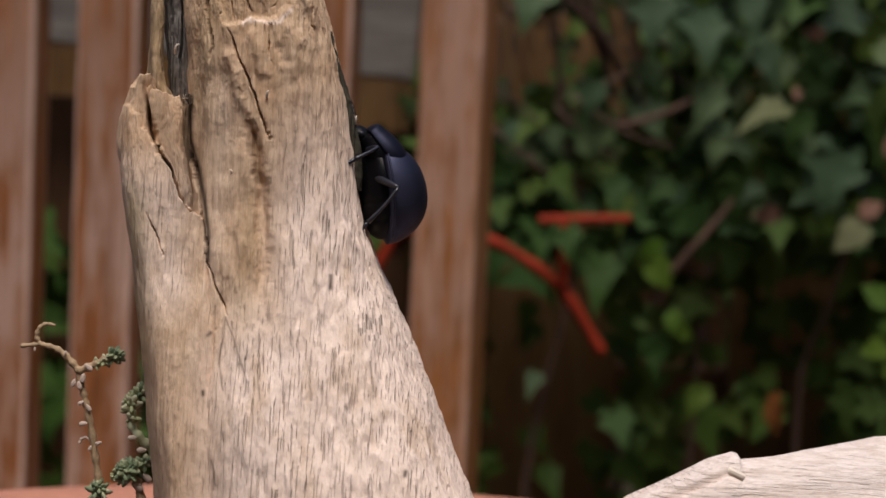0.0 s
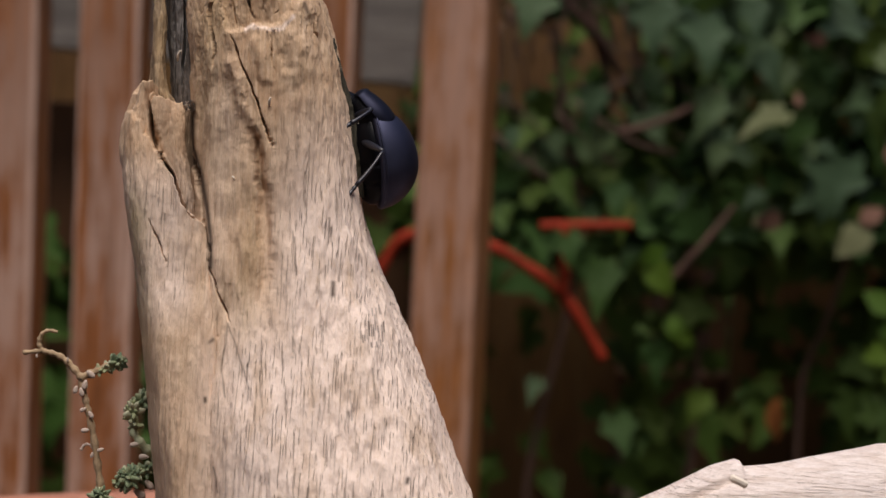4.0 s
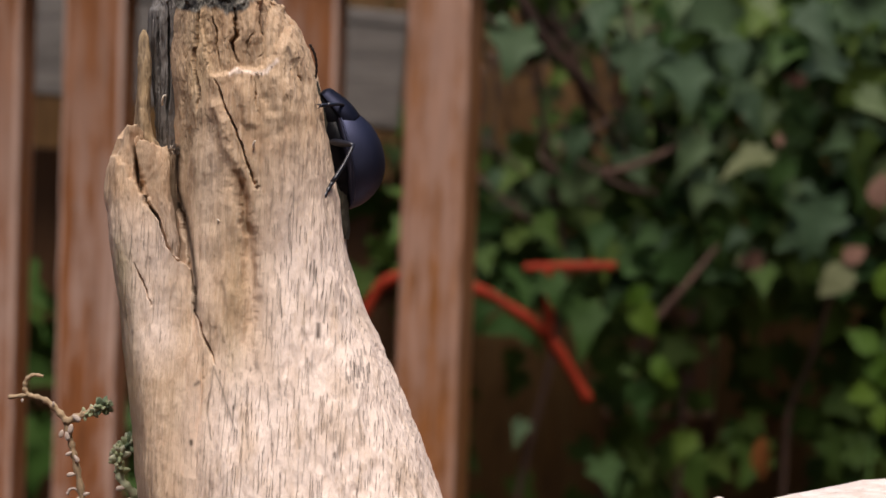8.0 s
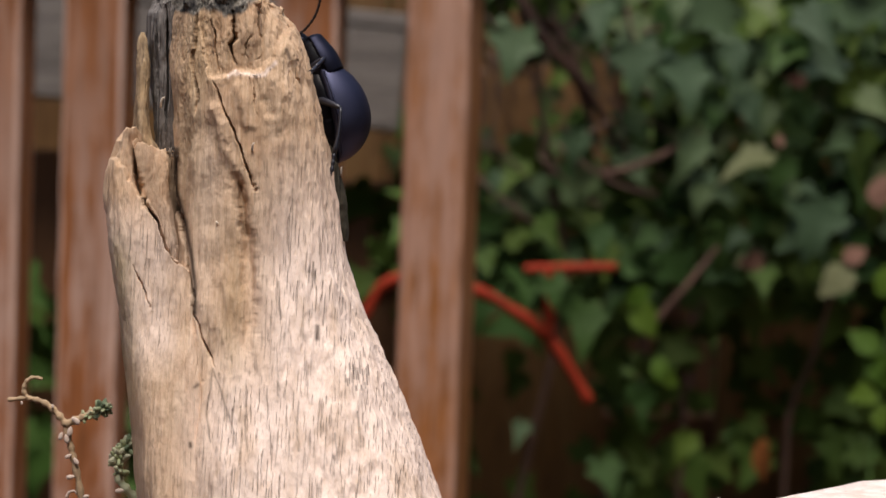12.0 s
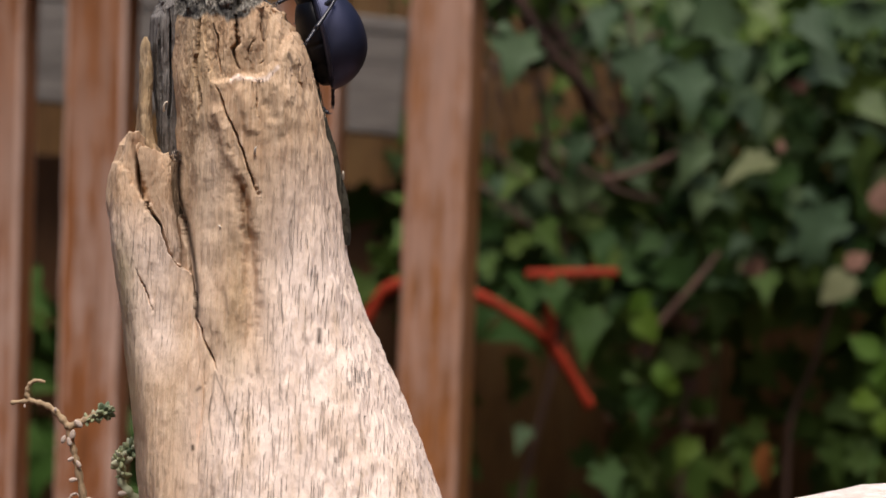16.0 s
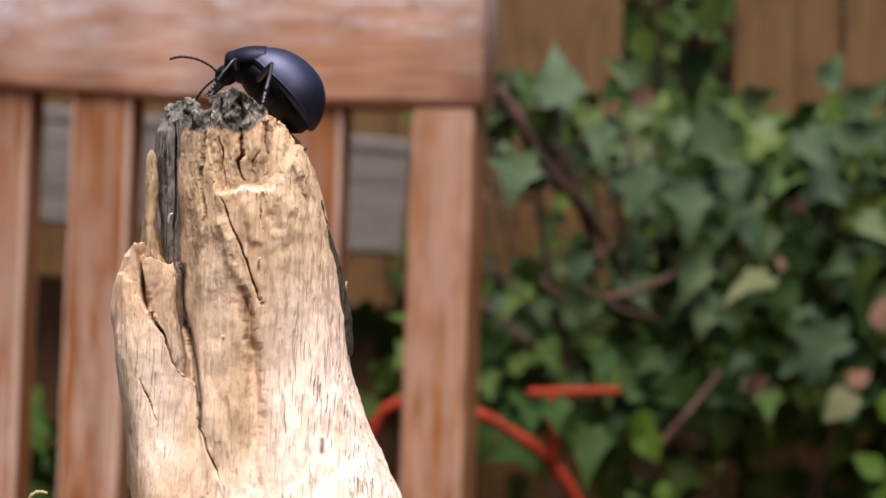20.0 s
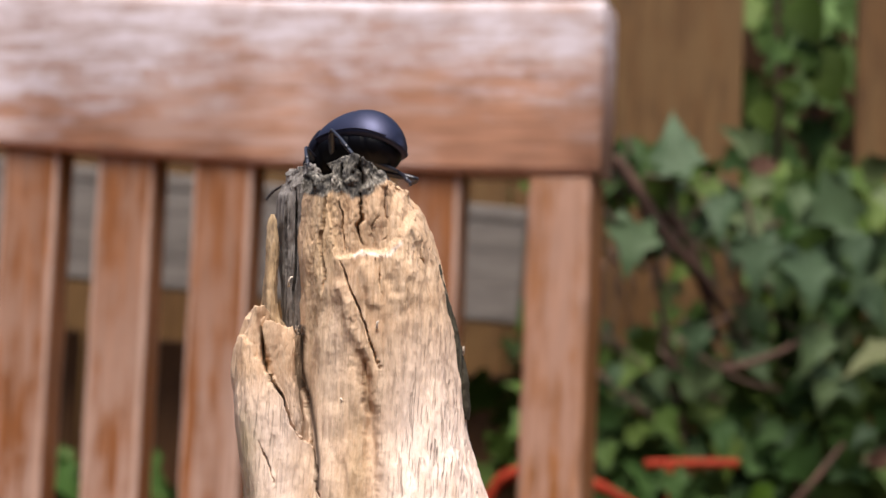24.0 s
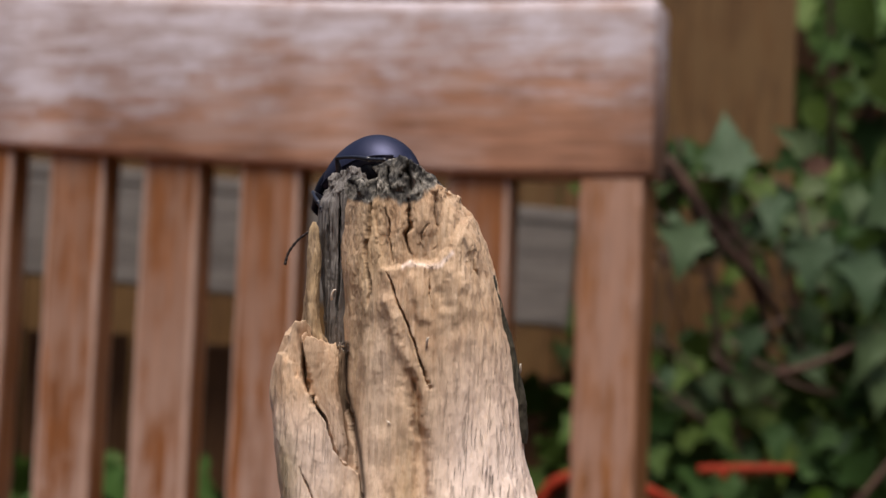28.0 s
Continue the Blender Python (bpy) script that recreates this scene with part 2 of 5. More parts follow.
DARK_WOOD = garden_timber("dark brown board", (0.075, 0.031, 0.009), (0.095, 0.044, 0.015), 2, 0.3, 0.8)
IVY_GREEN = leaf_material("ivy leaf", [(0.0, (0.0130, 0.0319, 0.0066)), (0.4, (0.0202, 0.0522, 0.0118)), (0.75, (0.0377, 0.0767, 0.0158)), (1.0, (0.0725, 0.1088, 0.0144))], 0.40)
# inner and hedge leaves, colour paled to lift the shade in the gaps
IVY_LIFTED = leaf_material("shaded ivy leaf", [(0.0, (0.0318, 0.0540, 0.0090)), (0.5, (0.0487, 0.0907, 0.0153)), (1.0, (0.0816, 0.1210, 0.0227))], 0.5, island=True)
IVY_SAGE = leaf_material("grey-green ivy leaf", [(0.0, (0.0286, 0.0565, 0.0290)), (0.35, (0.0467, 0.0819, 0.0401)), (0.7, (0.0675, 0.1023, 0.0444)), (1.0, (0.1104, 0.1384, 0.0470))], 0.36)
IVY_PALE = leaf_material("yellowing ivy leaf", [(0.0, (0.078, 0.092, 0.038)), (1.0, (0.105, 0.108, 0.052))], 0.5)
IVY_PINK = leaf_material("faded pink leaf", [(0.0, (0.1320, 0.0630, 0.0432)), (1.0, (0.1560, 0.0870, 0.0600))], 0.55)
LEAF_BRIGHT = leaf_material("fresh green leaf", [(0.0, (0.030, 0.074, 0.005)), (1.0, (0.058, 0.100, 0.008))], 0.45)
SHRUB_GREEN = leaf_material("sunlit shrub leaf", [(0.0, (0.060, 0.110, 0.026)), (0.6, (0.120, 0.215, 0.062)), (1.0, (0.190, 0.290, 0.115))], 0.45, island=True)
WEED_GREEN = leaf_material("weed leaf", [(0.0, (0.025, 0.056, 0.010)), (0.6, (0.048, 0.105, 0.022)), (1.0, (0.080, 0.140, 0.038))], 0.45, island=True)
DEAD_LEAF = leaf_material("orange-brown dead leaf", [(0.0, (0.20, 0.07, 0.018)), (1.0, (0.24, 0.085, 0.022))], 0.7)
STEM_BROWN = plain("woody ivy stem", (0.080, 0.042, 0.028), 0.85, 0.35, 120, 0.4, 0.002)
TWIG = plain("dry ivy twig", (0.115, 0.072, 0.052), 0.85, 0.35, 120, 0.4, 0.001)
RED_COAT = plain("faded red coating", (0.26, 0.027, 0.010), 0.65, 0.3, 60, 0.15, 0.001, 0.15)
CLAY = plain("terracotta", (0.46, 0.20, 0.13), 0.8, 0.2, 70, 0.3, 0.001)
SOIL = plain("dark potting soil", (0.055, 0.038, 0.026), 0.95, 0.5, 90, 0.8, 0.006)
PLASTER = plain("plastered wall", (0.20, 0.17, 0.14), 0.9, 0.2, 6, 0.3, 0.003)
EARTH = plain("bare earth", (0.075, 0.055, 0.038), 0.95, 0.4, 5, 0.6, 0.02)
SEDUM_GREEN = leaf_material("succulent leaf", [(0.0, (0.075, 0.125, 0.078)), (0.4, (0.18, 0.245, 0.145)), (0.75, (0.36, 0.40, 0.24)), (1.0, (0.55, 0.55, 0.40))], 0.45)
SEDUM_PALE = leaf_material("pale succulent leaf", [(0.0, (0.22, 0.27, 0.14)), (0.5, (0.40, 0.43, 0.25)), (1.0, (0.58, 0.56, 0.42))], 0.5)
SEDUM_DRY = plain("dried stem", (0.43, 0.305, 0.185), 0.75, 0.35, 500, 0.3, 0.0004)
SEDUM_WHITE = plain("withered white leaf", (0.62, 0.50, 0.42), 0.75, 0.2, 500, 0.2, 0.0004)
CHIP = plain("pale splinter", (0.86, 0.76, 0.64), 0.7, 0.1, 500, 0.1, 0.0003)


def beetle_shell(name, k):
    """Hard satin shell: black with a lavender sheen where it mirrors the sky."""
    n = Nodes(name)
    pits = n.noise(n.coords(), 5200, 2, 0.5)
    cloud = n.noise(n.coords(), 260, 3, 0.5)
    base = n.ramp(cloud, [(0.3, (0.050 * k, 0.054 * k, 0.090 * k)), (0.7, (0.066 * k, 0.070 * k, 0.115 * k))])
    n.bump(pits, 0.12, 0.0001)
    return n.done(base, 0.53, 1.0, 0.5)


SHELL = beetle_shell("blue-black beetle shell", 1.0)
SHELL_NECK = beetle_shell("black beetle neck shield", 0.36)
UNDER = plain("black beetle underside", (0.003, 0.003, 0.005), 0.42, 0.2, 400, 0.2, 0.0001, 0.15)
LIMB = plain("blue-black beetle limb", (0.010, 0.011, 0.020), 0.40, 0.2, 900, 0.2, 0.0001, 0.75)
FEELER = plain("brown-black beetle antenna", (0.018, 0.010, 0.008), 0.55, 0.2, 900, 0.2, 0.0001, 0.4)


# ---- mesh helpers ----
def part(name, bm, material, parent=None, label="", smooth=True, m=None):
    mesh = bpy.data.meshes.new(name)
    if isinstance(bm, tuple):
        mesh.from_pydata(bm[0], [], bm[1])
    else:
        bm.to_mesh(mesh)
        bm.free()
    mesh.materials.append(material)
    if smooth:
        mesh.polygons.foreach_set("use_smooth", [True] * len(mesh.polygons))
    ob = new(name, mesh)
    if parent is not None:
        ob.parent = parent
    if m is not None:
        ob.matrix_basis = m
    if label:
        tagged(ob, label)
    return ob


def weather(ob, amount):
    """How far each point has been bleached by the weather, 0 to 1."""
    at = ob.data.attributes.new("weathered", "FLOAT", "POINT")
    at.data.foreach_set("value", [float(amount(i)) for i in range(len(ob.data.vertices))])


def again(ob, m, parent=None):
    """Another object on the same mesh."""
    o = new(ob.name.split(".")[0], ob.data)
    o.parent = parent if parent is not None else ob.parent
    o.matrix_basis = m
    return o


def box(bm, size, m=Matrix(), bevel=0.0):
    vs = bmesh.ops.create_cube(bm, size=1.0, matrix=m @ Matrix.Diagonal((*size, 1)))["verts"]
    if bevel:
        es = list({e for v in vs for e in v.link_edges})
        bmesh.ops.bevel(bm, geom=es, offset=bevel, segments=2, affect="EDGES", profile=0.5)
    return bm


def tube(points, radii, sides=8, bm=None, caps=True):
    """A round rod along points, with a radius at each."""
    bm = bm or bmesh.new()
    pts = [Vector(p) for p in points]
    rings, side = [], None
    for i, p in enumerate(pts):
        d = (pts[min(i + 1, len(pts) - 1)] - pts[max(i - 1, 0)]).normalized()
        if side is None:
            side = d.orthogonal().normalized()
        side = (side - d * side.dot(d)).normalized()
        up = d.cross(side)
        r = radii[i] if not isinstance(radii, (int, float)) else radii
        rings.append([bm.verts.new(p + r * (math.cos(2 * math.pi * k / sides) * side + math.sin(2 * math.pi * k / sides) * up)) for k in range(sides)])
    for a, b in zip(rings, rings[1:]):
        for k in range(sides):
            bm.faces.new((a[k], a[(k + 1) % sides], b[(k + 1) % sides], b[k]))
    if caps:
        bm.faces.new(rings[0][::-1])
        bm.faces.new(rings[-1])
    return bm


def spline(points, per=6):
    """A smooth line through the points."""
    pts = [Vector(p) for p in points]
    out = []
    for i in range(len(pts) - 1):
        a, b, c, d = pts[max(i - 1, 0)], pts[i], pts[i + 1], pts[min(i + 2, len(pts) - 1)]
        for k in range(per):
            t = k / per
            out.append(0.5 * ((2 * b) + (c - a) * t + (2 * a - 5 * b + 4 * c - d) * t * t + (3 * b - a - 3 * c + d) * t ** 3))
    return out + [pts[-1]]


def lathe(profile, sides=96):
    verts, faces = [], []
    n = len(profile)
    for k in range(sides):
        a = 2 * math.pi * k / sides
        verts += [(r * math.cos(a), r * math.sin(a), z) for r, z in profile]
    for k in range(sides):
        for i in range(n - 1):
            a, b = k * n + i, ((k + 1) % sides) * n + i
            faces.append((a, b, b + 1, a + 1))
    return verts, faces


def lattice(p):
    """Smooth value noise for an array of points, 0 to 1."""
    i = np.floor(p).astype(np.int64)
    f = p - i
    f = f * f * (3 - 2 * f)
    total = 0
    for dx in (0, 1):
        for dy in (0, 1):
            for dz in (0, 1):
                h = (i[..., 0] + dx) * 374761393 + (i[..., 1] + dy) * 668265263 + (i[..., 2] + dz) * 2147483647
                h = ((h ^ (h >> 13)) * 1274126177) & 0xFFFFFFFF
                h = ((h ^ (h >> 16)) & 0xFFFF) / 65535.0
                w = (f[..., 0] if dx else 1 - f[..., 0]) * (f[..., 1] if dy else 1 - f[..., 1]) * (f[..., 2] if dz else 1 - f[..., 2])
                total = total + w * h
    return total


def fractal(p, octaves=4, gain=0.5):
    total, amp, norm = 0, 1.0, 0
    for k in range(octaves):
        total = total + amp * lattice(p * 2.0 ** k + 17.3 * k)
        norm += amp
        amp *= gain
    return total / norm


def off_line(u, v, line):
    """Distance of points (u, v) from a broken line."""
    best = np.full(u.shape, 1e9)
    for (ax, ay), (bx, by) in zip(line, line[1:]):
        dx, dy = bx - ax, by - ay
        t = np.clip(((u - ax) * dx + (v - ay) * dy) / (dx * dx + dy * dy + 1e-12), 0, 1)
        best = np.minimum(best, np.hypot(u - ax - t * dx, v - ay - t * dy))
    return best


def smooth_levels(levels, v):
    """Columns of a level table at heights v, eased between levels."""
    table = np.array(sorted(levels))
    out = []
    for c in range(1, table.shape[1]):
        fine = np.linspace(table[0, 0], table[-1, 0], 400)
        w = np.interp(fine, table[:, 0], table[:, c])
        k = np.ones(9) / 9
        w2 = np.convolve(np.pad(w, 4, mode="edge"), k, mode="valid")
        out.append(np.interp(v, fine, w2))
    return out


def side_of(u, v, line):
    """Signed distance from a broken line: positive on its right as it runs downwards or to the left."""
    best, sign = np.full(u.shape, 1e9), np.zeros(u.shape)
    for (ax, ay), (bx, by) in zip(line, line[1:]):
        dx, dy = bx - ax, by - ay
        t = np.clip(((u - ax) * dx + (v - ay) * dy) / (dx * dx + dy * dy), 0, 1)
        d = np.hypot(u - ax - t * dx, v - ay - t * dy)
        cross = dx * (v - ay) - dy * (u - ax)
        closer = d < best
        sign = np.where(closer, np.sign(cross), sign)
        best = np.where(closer, d, best)
    return best * sign


def wood_lobe(name, levels, parent, material, nv, na, seed, grooves=(), steps=(), rough=0.25, fibre=0.25, pitted=0.16, top=None, marks=None, label="", squareness=0.85, crater=0.0, front_wobble=0.0, craggy=None, wobble=1.0, coarse=None, flute=0.0, crumb=0.0, hollows=()):
    """A piece of weathered wood. levels: height, left, right, front and back depth, centre depth, in mm from eye height.
    grooves: (line, width, depth) carved into its front; steps: (line, depth, reach) faces that lie back beyond a line.
    top: a function of u that gives the height of the broken end; craggy: the height above which it is charred and crumbled."""
    lo, hi = min(r[0] for r in levels), max(r[0] for r in levels)
    if lo < -60:
        v = np.concatenate([np.linspace(lo, -56, nv // 14, endpoint=False), np.linspace(-56, hi, nv - nv // 14)])
    else:
        v = np.linspace(lo, hi, nv)
    left, right, front, back, mid = smooth_levels(levels, v)
    nf = int(na * 0.76)
    a = np.concatenate([np.linspace(-0.22, math.pi + 0.22, nf, endpoint=False), np.linspace(math.pi + 0.22, 2 * math.pi - 0.22, na - nf, endpoint=False)])
    ca, sa = np.cos(a), np.sin(a)
    V = np.repeat(v[:, None], na, 1)
    ex = np.sign(ca) * np.abs(ca) ** squareness
    ey = np.sign(sa) * np.abs(sa) ** squareness
    xc, hw = (left + right) / 2, (right - left) / 2
    U = xc[:, None] + hw[:, None] * ex[None, :]
    depth = np.where(sa > 0, front[:, None], back[:, None])
    Y = mid[:, None] - depth * ey[None, :]
    if top is not None:
        goal = top(U[-1])
        k = np.clip((V - (hi - 9)) / 9, 0, 1)
        V = V + k * k * (goal[None, :] - hi)
    ox, oy = ca[None, :] / np.maximum(hw[:, None], 1), -sa[None, :] / np.maximum(depth, 1)
    ln = np.hypot(ox, oy) + 1e-9
    ox, oy = ox / ln, oy / ln
    # relief: lumps, long fibres and pits, then carved cracks, pushed along the outward direction
    P = np.stack([U, Y, V], -1) + seed * 7.7
    lump = fractal(P * np.array([0.22, 0.22, 0.11]), 4, 0.55) - 0.5
    fib = fractal(P * np.array([1.3, 1.3, 0.11]), 3, 0.6) - 0.5
    pit = fractal(P * np.array([1.1, 1.1, 0.55 if not flute else 0.24]) + 3.1, 4, 0.68) - 0.5
    more = 1.0 if coarse is None else 1.0 + 1.1 * np.clip((V - coarse) / 12, 0, 1)
    mid_lump = fractal(P * np.array([0.42, 0.42, 0.26]) + 1.7, 3, 0.55) - 0.5
    push = rough * 5.0 * lump + fibre * 1.3 * fib + pitted * 3.2 * pit * more + 0.5 * (more - 1) * mid_lump
    if flute:
        # long ridges that follow the grain, drifting sideways
        drift = 2.2 * (fractal(np.stack([U * 0.05, Y * 0.05, V * 0.05], -1), 2) - 0.5)
        ridge = fractal(np.stack([(U + drift) * 0.62, Y * 0.62, V * 0.045], -1) + seed, 3, 0.6)
        push = push + flute * 1.5 * (ridge - 0.5)
    if crumb:
        # crumbled, knobbly patches
        knob = np.abs(fractal(P * np.array([1.15, 1.15, 0.7]) + 6.1, 4, 0.68) - 0.5)
        where = np.clip((fractal(P * np.array([0.16, 0.16, 0.10]) + 2.9, 2) - 0.44) / 0.16, 0, 1) * np.clip((V + 4) / 14, 0.10, 1)
        push = push - crumb * 3.4 * where * (knob - 0.06)
    face = (sa > -0.05)[None, :]
    wob = (fractal(np.stack([U * 0.6, V * 0.6, V * 0 + seed], -1), 4, 0.6) - 0.5) * 1.1 * wobble
    wob_v = (fractal(np.stack([U * 0.7, V * 0.7, V * 0 + seed + 9], -1), 4, 0.6) - 0.5) * 1.6
    for line, width, deep in grooves:
        d = off_line(U + wob, V, line)
        end = np.minimum(np.hypot(U - line[-1][0], V - line[-1][1]), np.hypot(U - line[0][0], V - line[0][1]))
        deep = deep * np.clip(end / (7 if width > 0.5 else 2.2), 0, 1)
        width = (0.8 if width < 0.25 else 1.0) * width * np.clip(end / 2.5, 0.6, 1)
        vary = 0.6 + 0.8 * lattice(np.stack([U * 0.2, V * 0.22, V * 0 + seed], -1))
        push = push - np.where(face, deep * np.exp(-(d / (width * vary)) ** 4), 0)
    for line, width, deep in hollows:
        fade = np.clip(np.minimum(np.hypot(U - line[-1][0], V - line[-1][1]), np.hypot(U - line[0][0], V - line[0][1])) / 6, 0, 1) if abs(line[0][1] - line[-1][1]) > 12 else 1
        push = push - np.where(face, fade * deep * np.exp(-(off_line(U + wob, V, line) / width) ** 2), 0)
    for line, deep, reach in steps:
        sd = side_of(U + wob, V + wob_v, line)
        push = push - np.where(face, deep * np.clip(sd / 0.6, 0, 1) * np.clip(1 - sd / reach, 0, 1), 0)
    if front_wobble:
        push = push + np.where(face, front_wobble * (fractal(np.stack([U * 0.2, V * 0.1, V * 0 + seed], -1), 3) - 0.5), 0)
    if craggy is not None:
        c = np.clip((V - craggy) / 1.5, 0, 1)
        crag = fractal(P * np.array([0.5, 0.5, 0.32]) + 5.5, 5, 0.6) - 0.5
        push = push + c * (4.2 * crag - 0.2)
        V = V + c * 0.8 * (fractal(P * 0.5 + 2.2, 3) - 0.5)
    U2, Y2 = U + ox * push, Y + oy * push
    rings_u, rings_v, rings_y = [U2], [V], [Y2]
    # the broken end: a few rings closing inwards
    cu, cy = U2[-1].mean(), Y2[-1].mean()
    for shrink, drop in ((0.94, -0.05), (0.86, 0.05), (0.76, 0.35), (0.64, 0.7), (0.5, 0.9), (0.25, 1.0), (0.02, 1.0)):
        ru = cu + (U2[-1] - cu) * shrink
        ry = cy + (Y2[-1] - cy) * shrink
        rv = V[-1] * (1 if drop < 0.6 else 0.5) + (0 if drop < 0.6 else 0.5 * V[-1].mean()) - crater * drop + 1.3 * (fractal(np.stack([ru * 0.8, ry * 0.8, ru * 0 + seed], -1), 3) - 0.5)
        rings_u.append(ru[None, :])
        rings_v.append(rv[None, :])
        rings_y.append(ry[None, :])
    U3, V3, Y3 = np.vstack(rings_u), np.vstack(rings_v), np.vstack(rings_y)
    k = 1 + np.minimum(Y3, 0) / 220.0
    verts = np.stack([U3 * k / 1000, Y3 / 1000, EYE_Z + V3 * k / 1000], -1).reshape(-1, 3)
    nr = U3.shape[0]
    i = np.arange(nr - 1)[:, None] * na
    j = np.arange(na)[None, :]
    j2 = (j + 1) % na
    faces = np.stack([i + j, i + na + j, i + na + j2, i + j2], -1).reshape(-1, 4)[:, ::-1]
    mesh = bpy.data.meshes.new(name)
    mesh.from_pydata(verts.tolist(), [], faces.tolist())
    mesh.materials.append(material)
    mesh.polygons.foreach_set("use_smooth", [True] * len(mesh.polygons))
    for key, fn in (marks or {}).items():
        at = mesh.attributes.new(key, "FLOAT", "POINT")
        at.data.foreach_set("value", np.clip(fn(U3, V3, Y3), 0, 1).reshape(-1).astype(np.float32))
    ob = new(name, mesh)
    ob.parent = parent
    if label:
        tagged(ob, label)
    return ob


def thing(name, label, category, group="", kind="", at=(0, 0, 0)):
    ob = new(name)
    ob.location = at
    ob.empty_display_size = 0.01
    return tagged(ob, label, category, group, kind)


def ivy_leaf_mesh(name, lobes, fold, seed):
    """A lobed leaf, 1 long from stalk to tip, folded along its midrib; tip along +x, face +z."""
    rnd = random.Random(seed)
    out = [(0.0, 0.0)]
    for x, y in lobes:
        out.append((x + rnd.uniform(-.02, .02), y + rnd.uniform(-.02, .02)))
    tip = (1.0, 0.0)
    right = [(x, -y + rnd.uniform(-.02, .02)) for x, y in out[1:]]
    verts, faces = [], []
    spine = [(0.0, 0.0), (0.3, 0.0), (0.6, 0.0), (1.0, 0.0)]

    def lift(x, y):
        return fold * abs(y) - 0.18 * (x - 0.35) ** 2 - 0.35 * y * y + 0.03 * math.sin(9 * x + 5 * y + seed)

    for x, y in spine:
        verts.append((x, y, lift(x, y) - 0.01))
    for side in (out[1:], right):
        start = len(verts)
        for x, y in side:
            verts.append((x, y, lift(x, y)))
        chain = [start + i for i in range(len(side))]
        near = [0 if x < 0.12 else 1 if x < 0.42 else 2 for x, _ in side]
        ring = [(0, 0)] + list(zip(chain, near)) + [(3, 2)]
        for (p, pn), (q, qn) in zip(ring, ring[1:]):
            flip = side is right
            tri = []
            if pn == qn:
                tri.append((p, q, pn) if len({p, q, pn}) == 3 else None)
            else:
                tri += [(p, q, pn) if len({p, q, pn}) == 3 else None, (q, qn, pn)]
            for t in tri:
                if t and len(set(t)) == 3:
                    faces.append(t[::-1] if flip else t)
    return verts, faces


LOBES = [(-0.12, 0.10), (-0.20, 0.28), (-0.06, 0.36), (0.10, 0.34), (0.16, 0.52), (0.30, 0.44), (0.44, 0.24), (0.62, 0.17), (0.82, 0.09)]
LOBES_SLIM = [(-0.06, 0.08), (-0.10, 0.20), (0.05, 0.24), (0.16, 0.36), (0.30, 0.27), (0.46, 0.17), (0.64, 0.12), (0.84, 0.06)]
LOBES_OVAL = [(0.02, 0.10), (0.10, 0.24), (0.25, 0.33), (0.42, 0.34), (0.58, 0.29), (0.74, 0.20), (0.90, 0.08)]
LEAF_SHAPES = [ivy_leaf_mesh("ivy leaf", LOBES, 0.28, 1), ivy_leaf_mesh("ivy leaf", LOBES, 0.12, 2), ivy_leaf_mesh("ivy leaf", LOBES_SLIM, 0.3, 3), ivy_leaf_mesh("ivy leaf", LOBES_OVAL, 0.2, 4)]
_leaf_meshes = {}


def leaf_data(shape, material):
    key = (shape, material.name)
    if key not in _leaf_meshes:
        mesh = bpy.data.meshes.new("leaf")
        mesh.from_pydata(LEAF_SHAPES[shape][0], [], LEAF_SHAPES[shape][1])
        mesh.materials.append(material)
        mesh.polygons.foreach_set("use_smooth", [True] * len(mesh.polygons))
        _leaf_meshes[key] = mesh
    return _leaf_meshes[key]


def leaf_pose(x, y, z, size, angle, lean, twist):
    """A leaf whose middle is at x, y, z, facing -y, with its tip at an angle in that plane."""
    lean = lean if math.sin(radians(angle)) < 0 else -lean
    m = Matrix.Translation((x, y, z)) @ Matrix.Rotation(radians(90), 4, "X") @ Matrix.Rotation(radians(angle), 4, "Z")
    m = m @ Matrix.Rotation(radians(lean), 4, "Y") @ Matrix.Rotation(radians(twist), 4, "X")
    return m @ Matrix.Diagonal((size, size, size, 1)) @ Matrix.Translation((-0.4, 0, 0))


def add_leaf(parent, shape, material, m, label=""):
    ob = new("leaf", leaf_data(shape, material))
    ob.parent = parent
    ob.matrix_basis = m
    if label:
        tagged(ob, label)
    return ob


def leaf_mass(name, parent, material, count, place, seed, label=""):
    """Many leaves in one mesh, where nobody could count them."""
    rnd = random.Random(seed)
    verts, faces = [], []
    for _ in range(count):
        x, y, z, size = place(rnd)
        m = leaf_pose(x, y, z, size, rnd.gauss(-90, 45), rnd.uniform(-40, 25), rnd.uniform(-45, 45))
        lv, lf = LEAF_SHAPES[rnd.choice((0, 1, 2))]
        o = len(verts)
        verts += [tuple(m @ Vector(p)) for p in lv]
        faces += [tuple(o + i for i in f) for f in lf]
    ob = part(name, (verts, faces), material, parent, label)
    ob["kind"] = "stuff"
    return ob


# ---- ground ----
def build_ground():
    verts, faces = [], []
    rings = [0, 0.6, 1.2, 2.5, 5, 12, 40, 150, 600]
    sides = 48
    verts.append((0, 0.5, 0))
    for r in rings[1:]:
        for k in range(sides):
            a = 2 * math.pi * k / sides
            verts.append((r * math.cos(a), 0.5 + r * math.sin(a), 0))
    for k in range(sides):
        faces.append((0, 1 + k, 1 + (k + 1) % sides))
    for i in range(len(rings) - 2):
        a, b = 1 + i * sides, 1 + (i + 1) * sides
        for k in range(sides):
            faces.append((a + k, b + k, b + (k + 1) % sides, a + (k + 1) % sides))
    g = part("ground", (verts, faces), EARTH)
    tagged(g, "bare dark earth of a small garden", "ground", kind="structure")


build_ground()


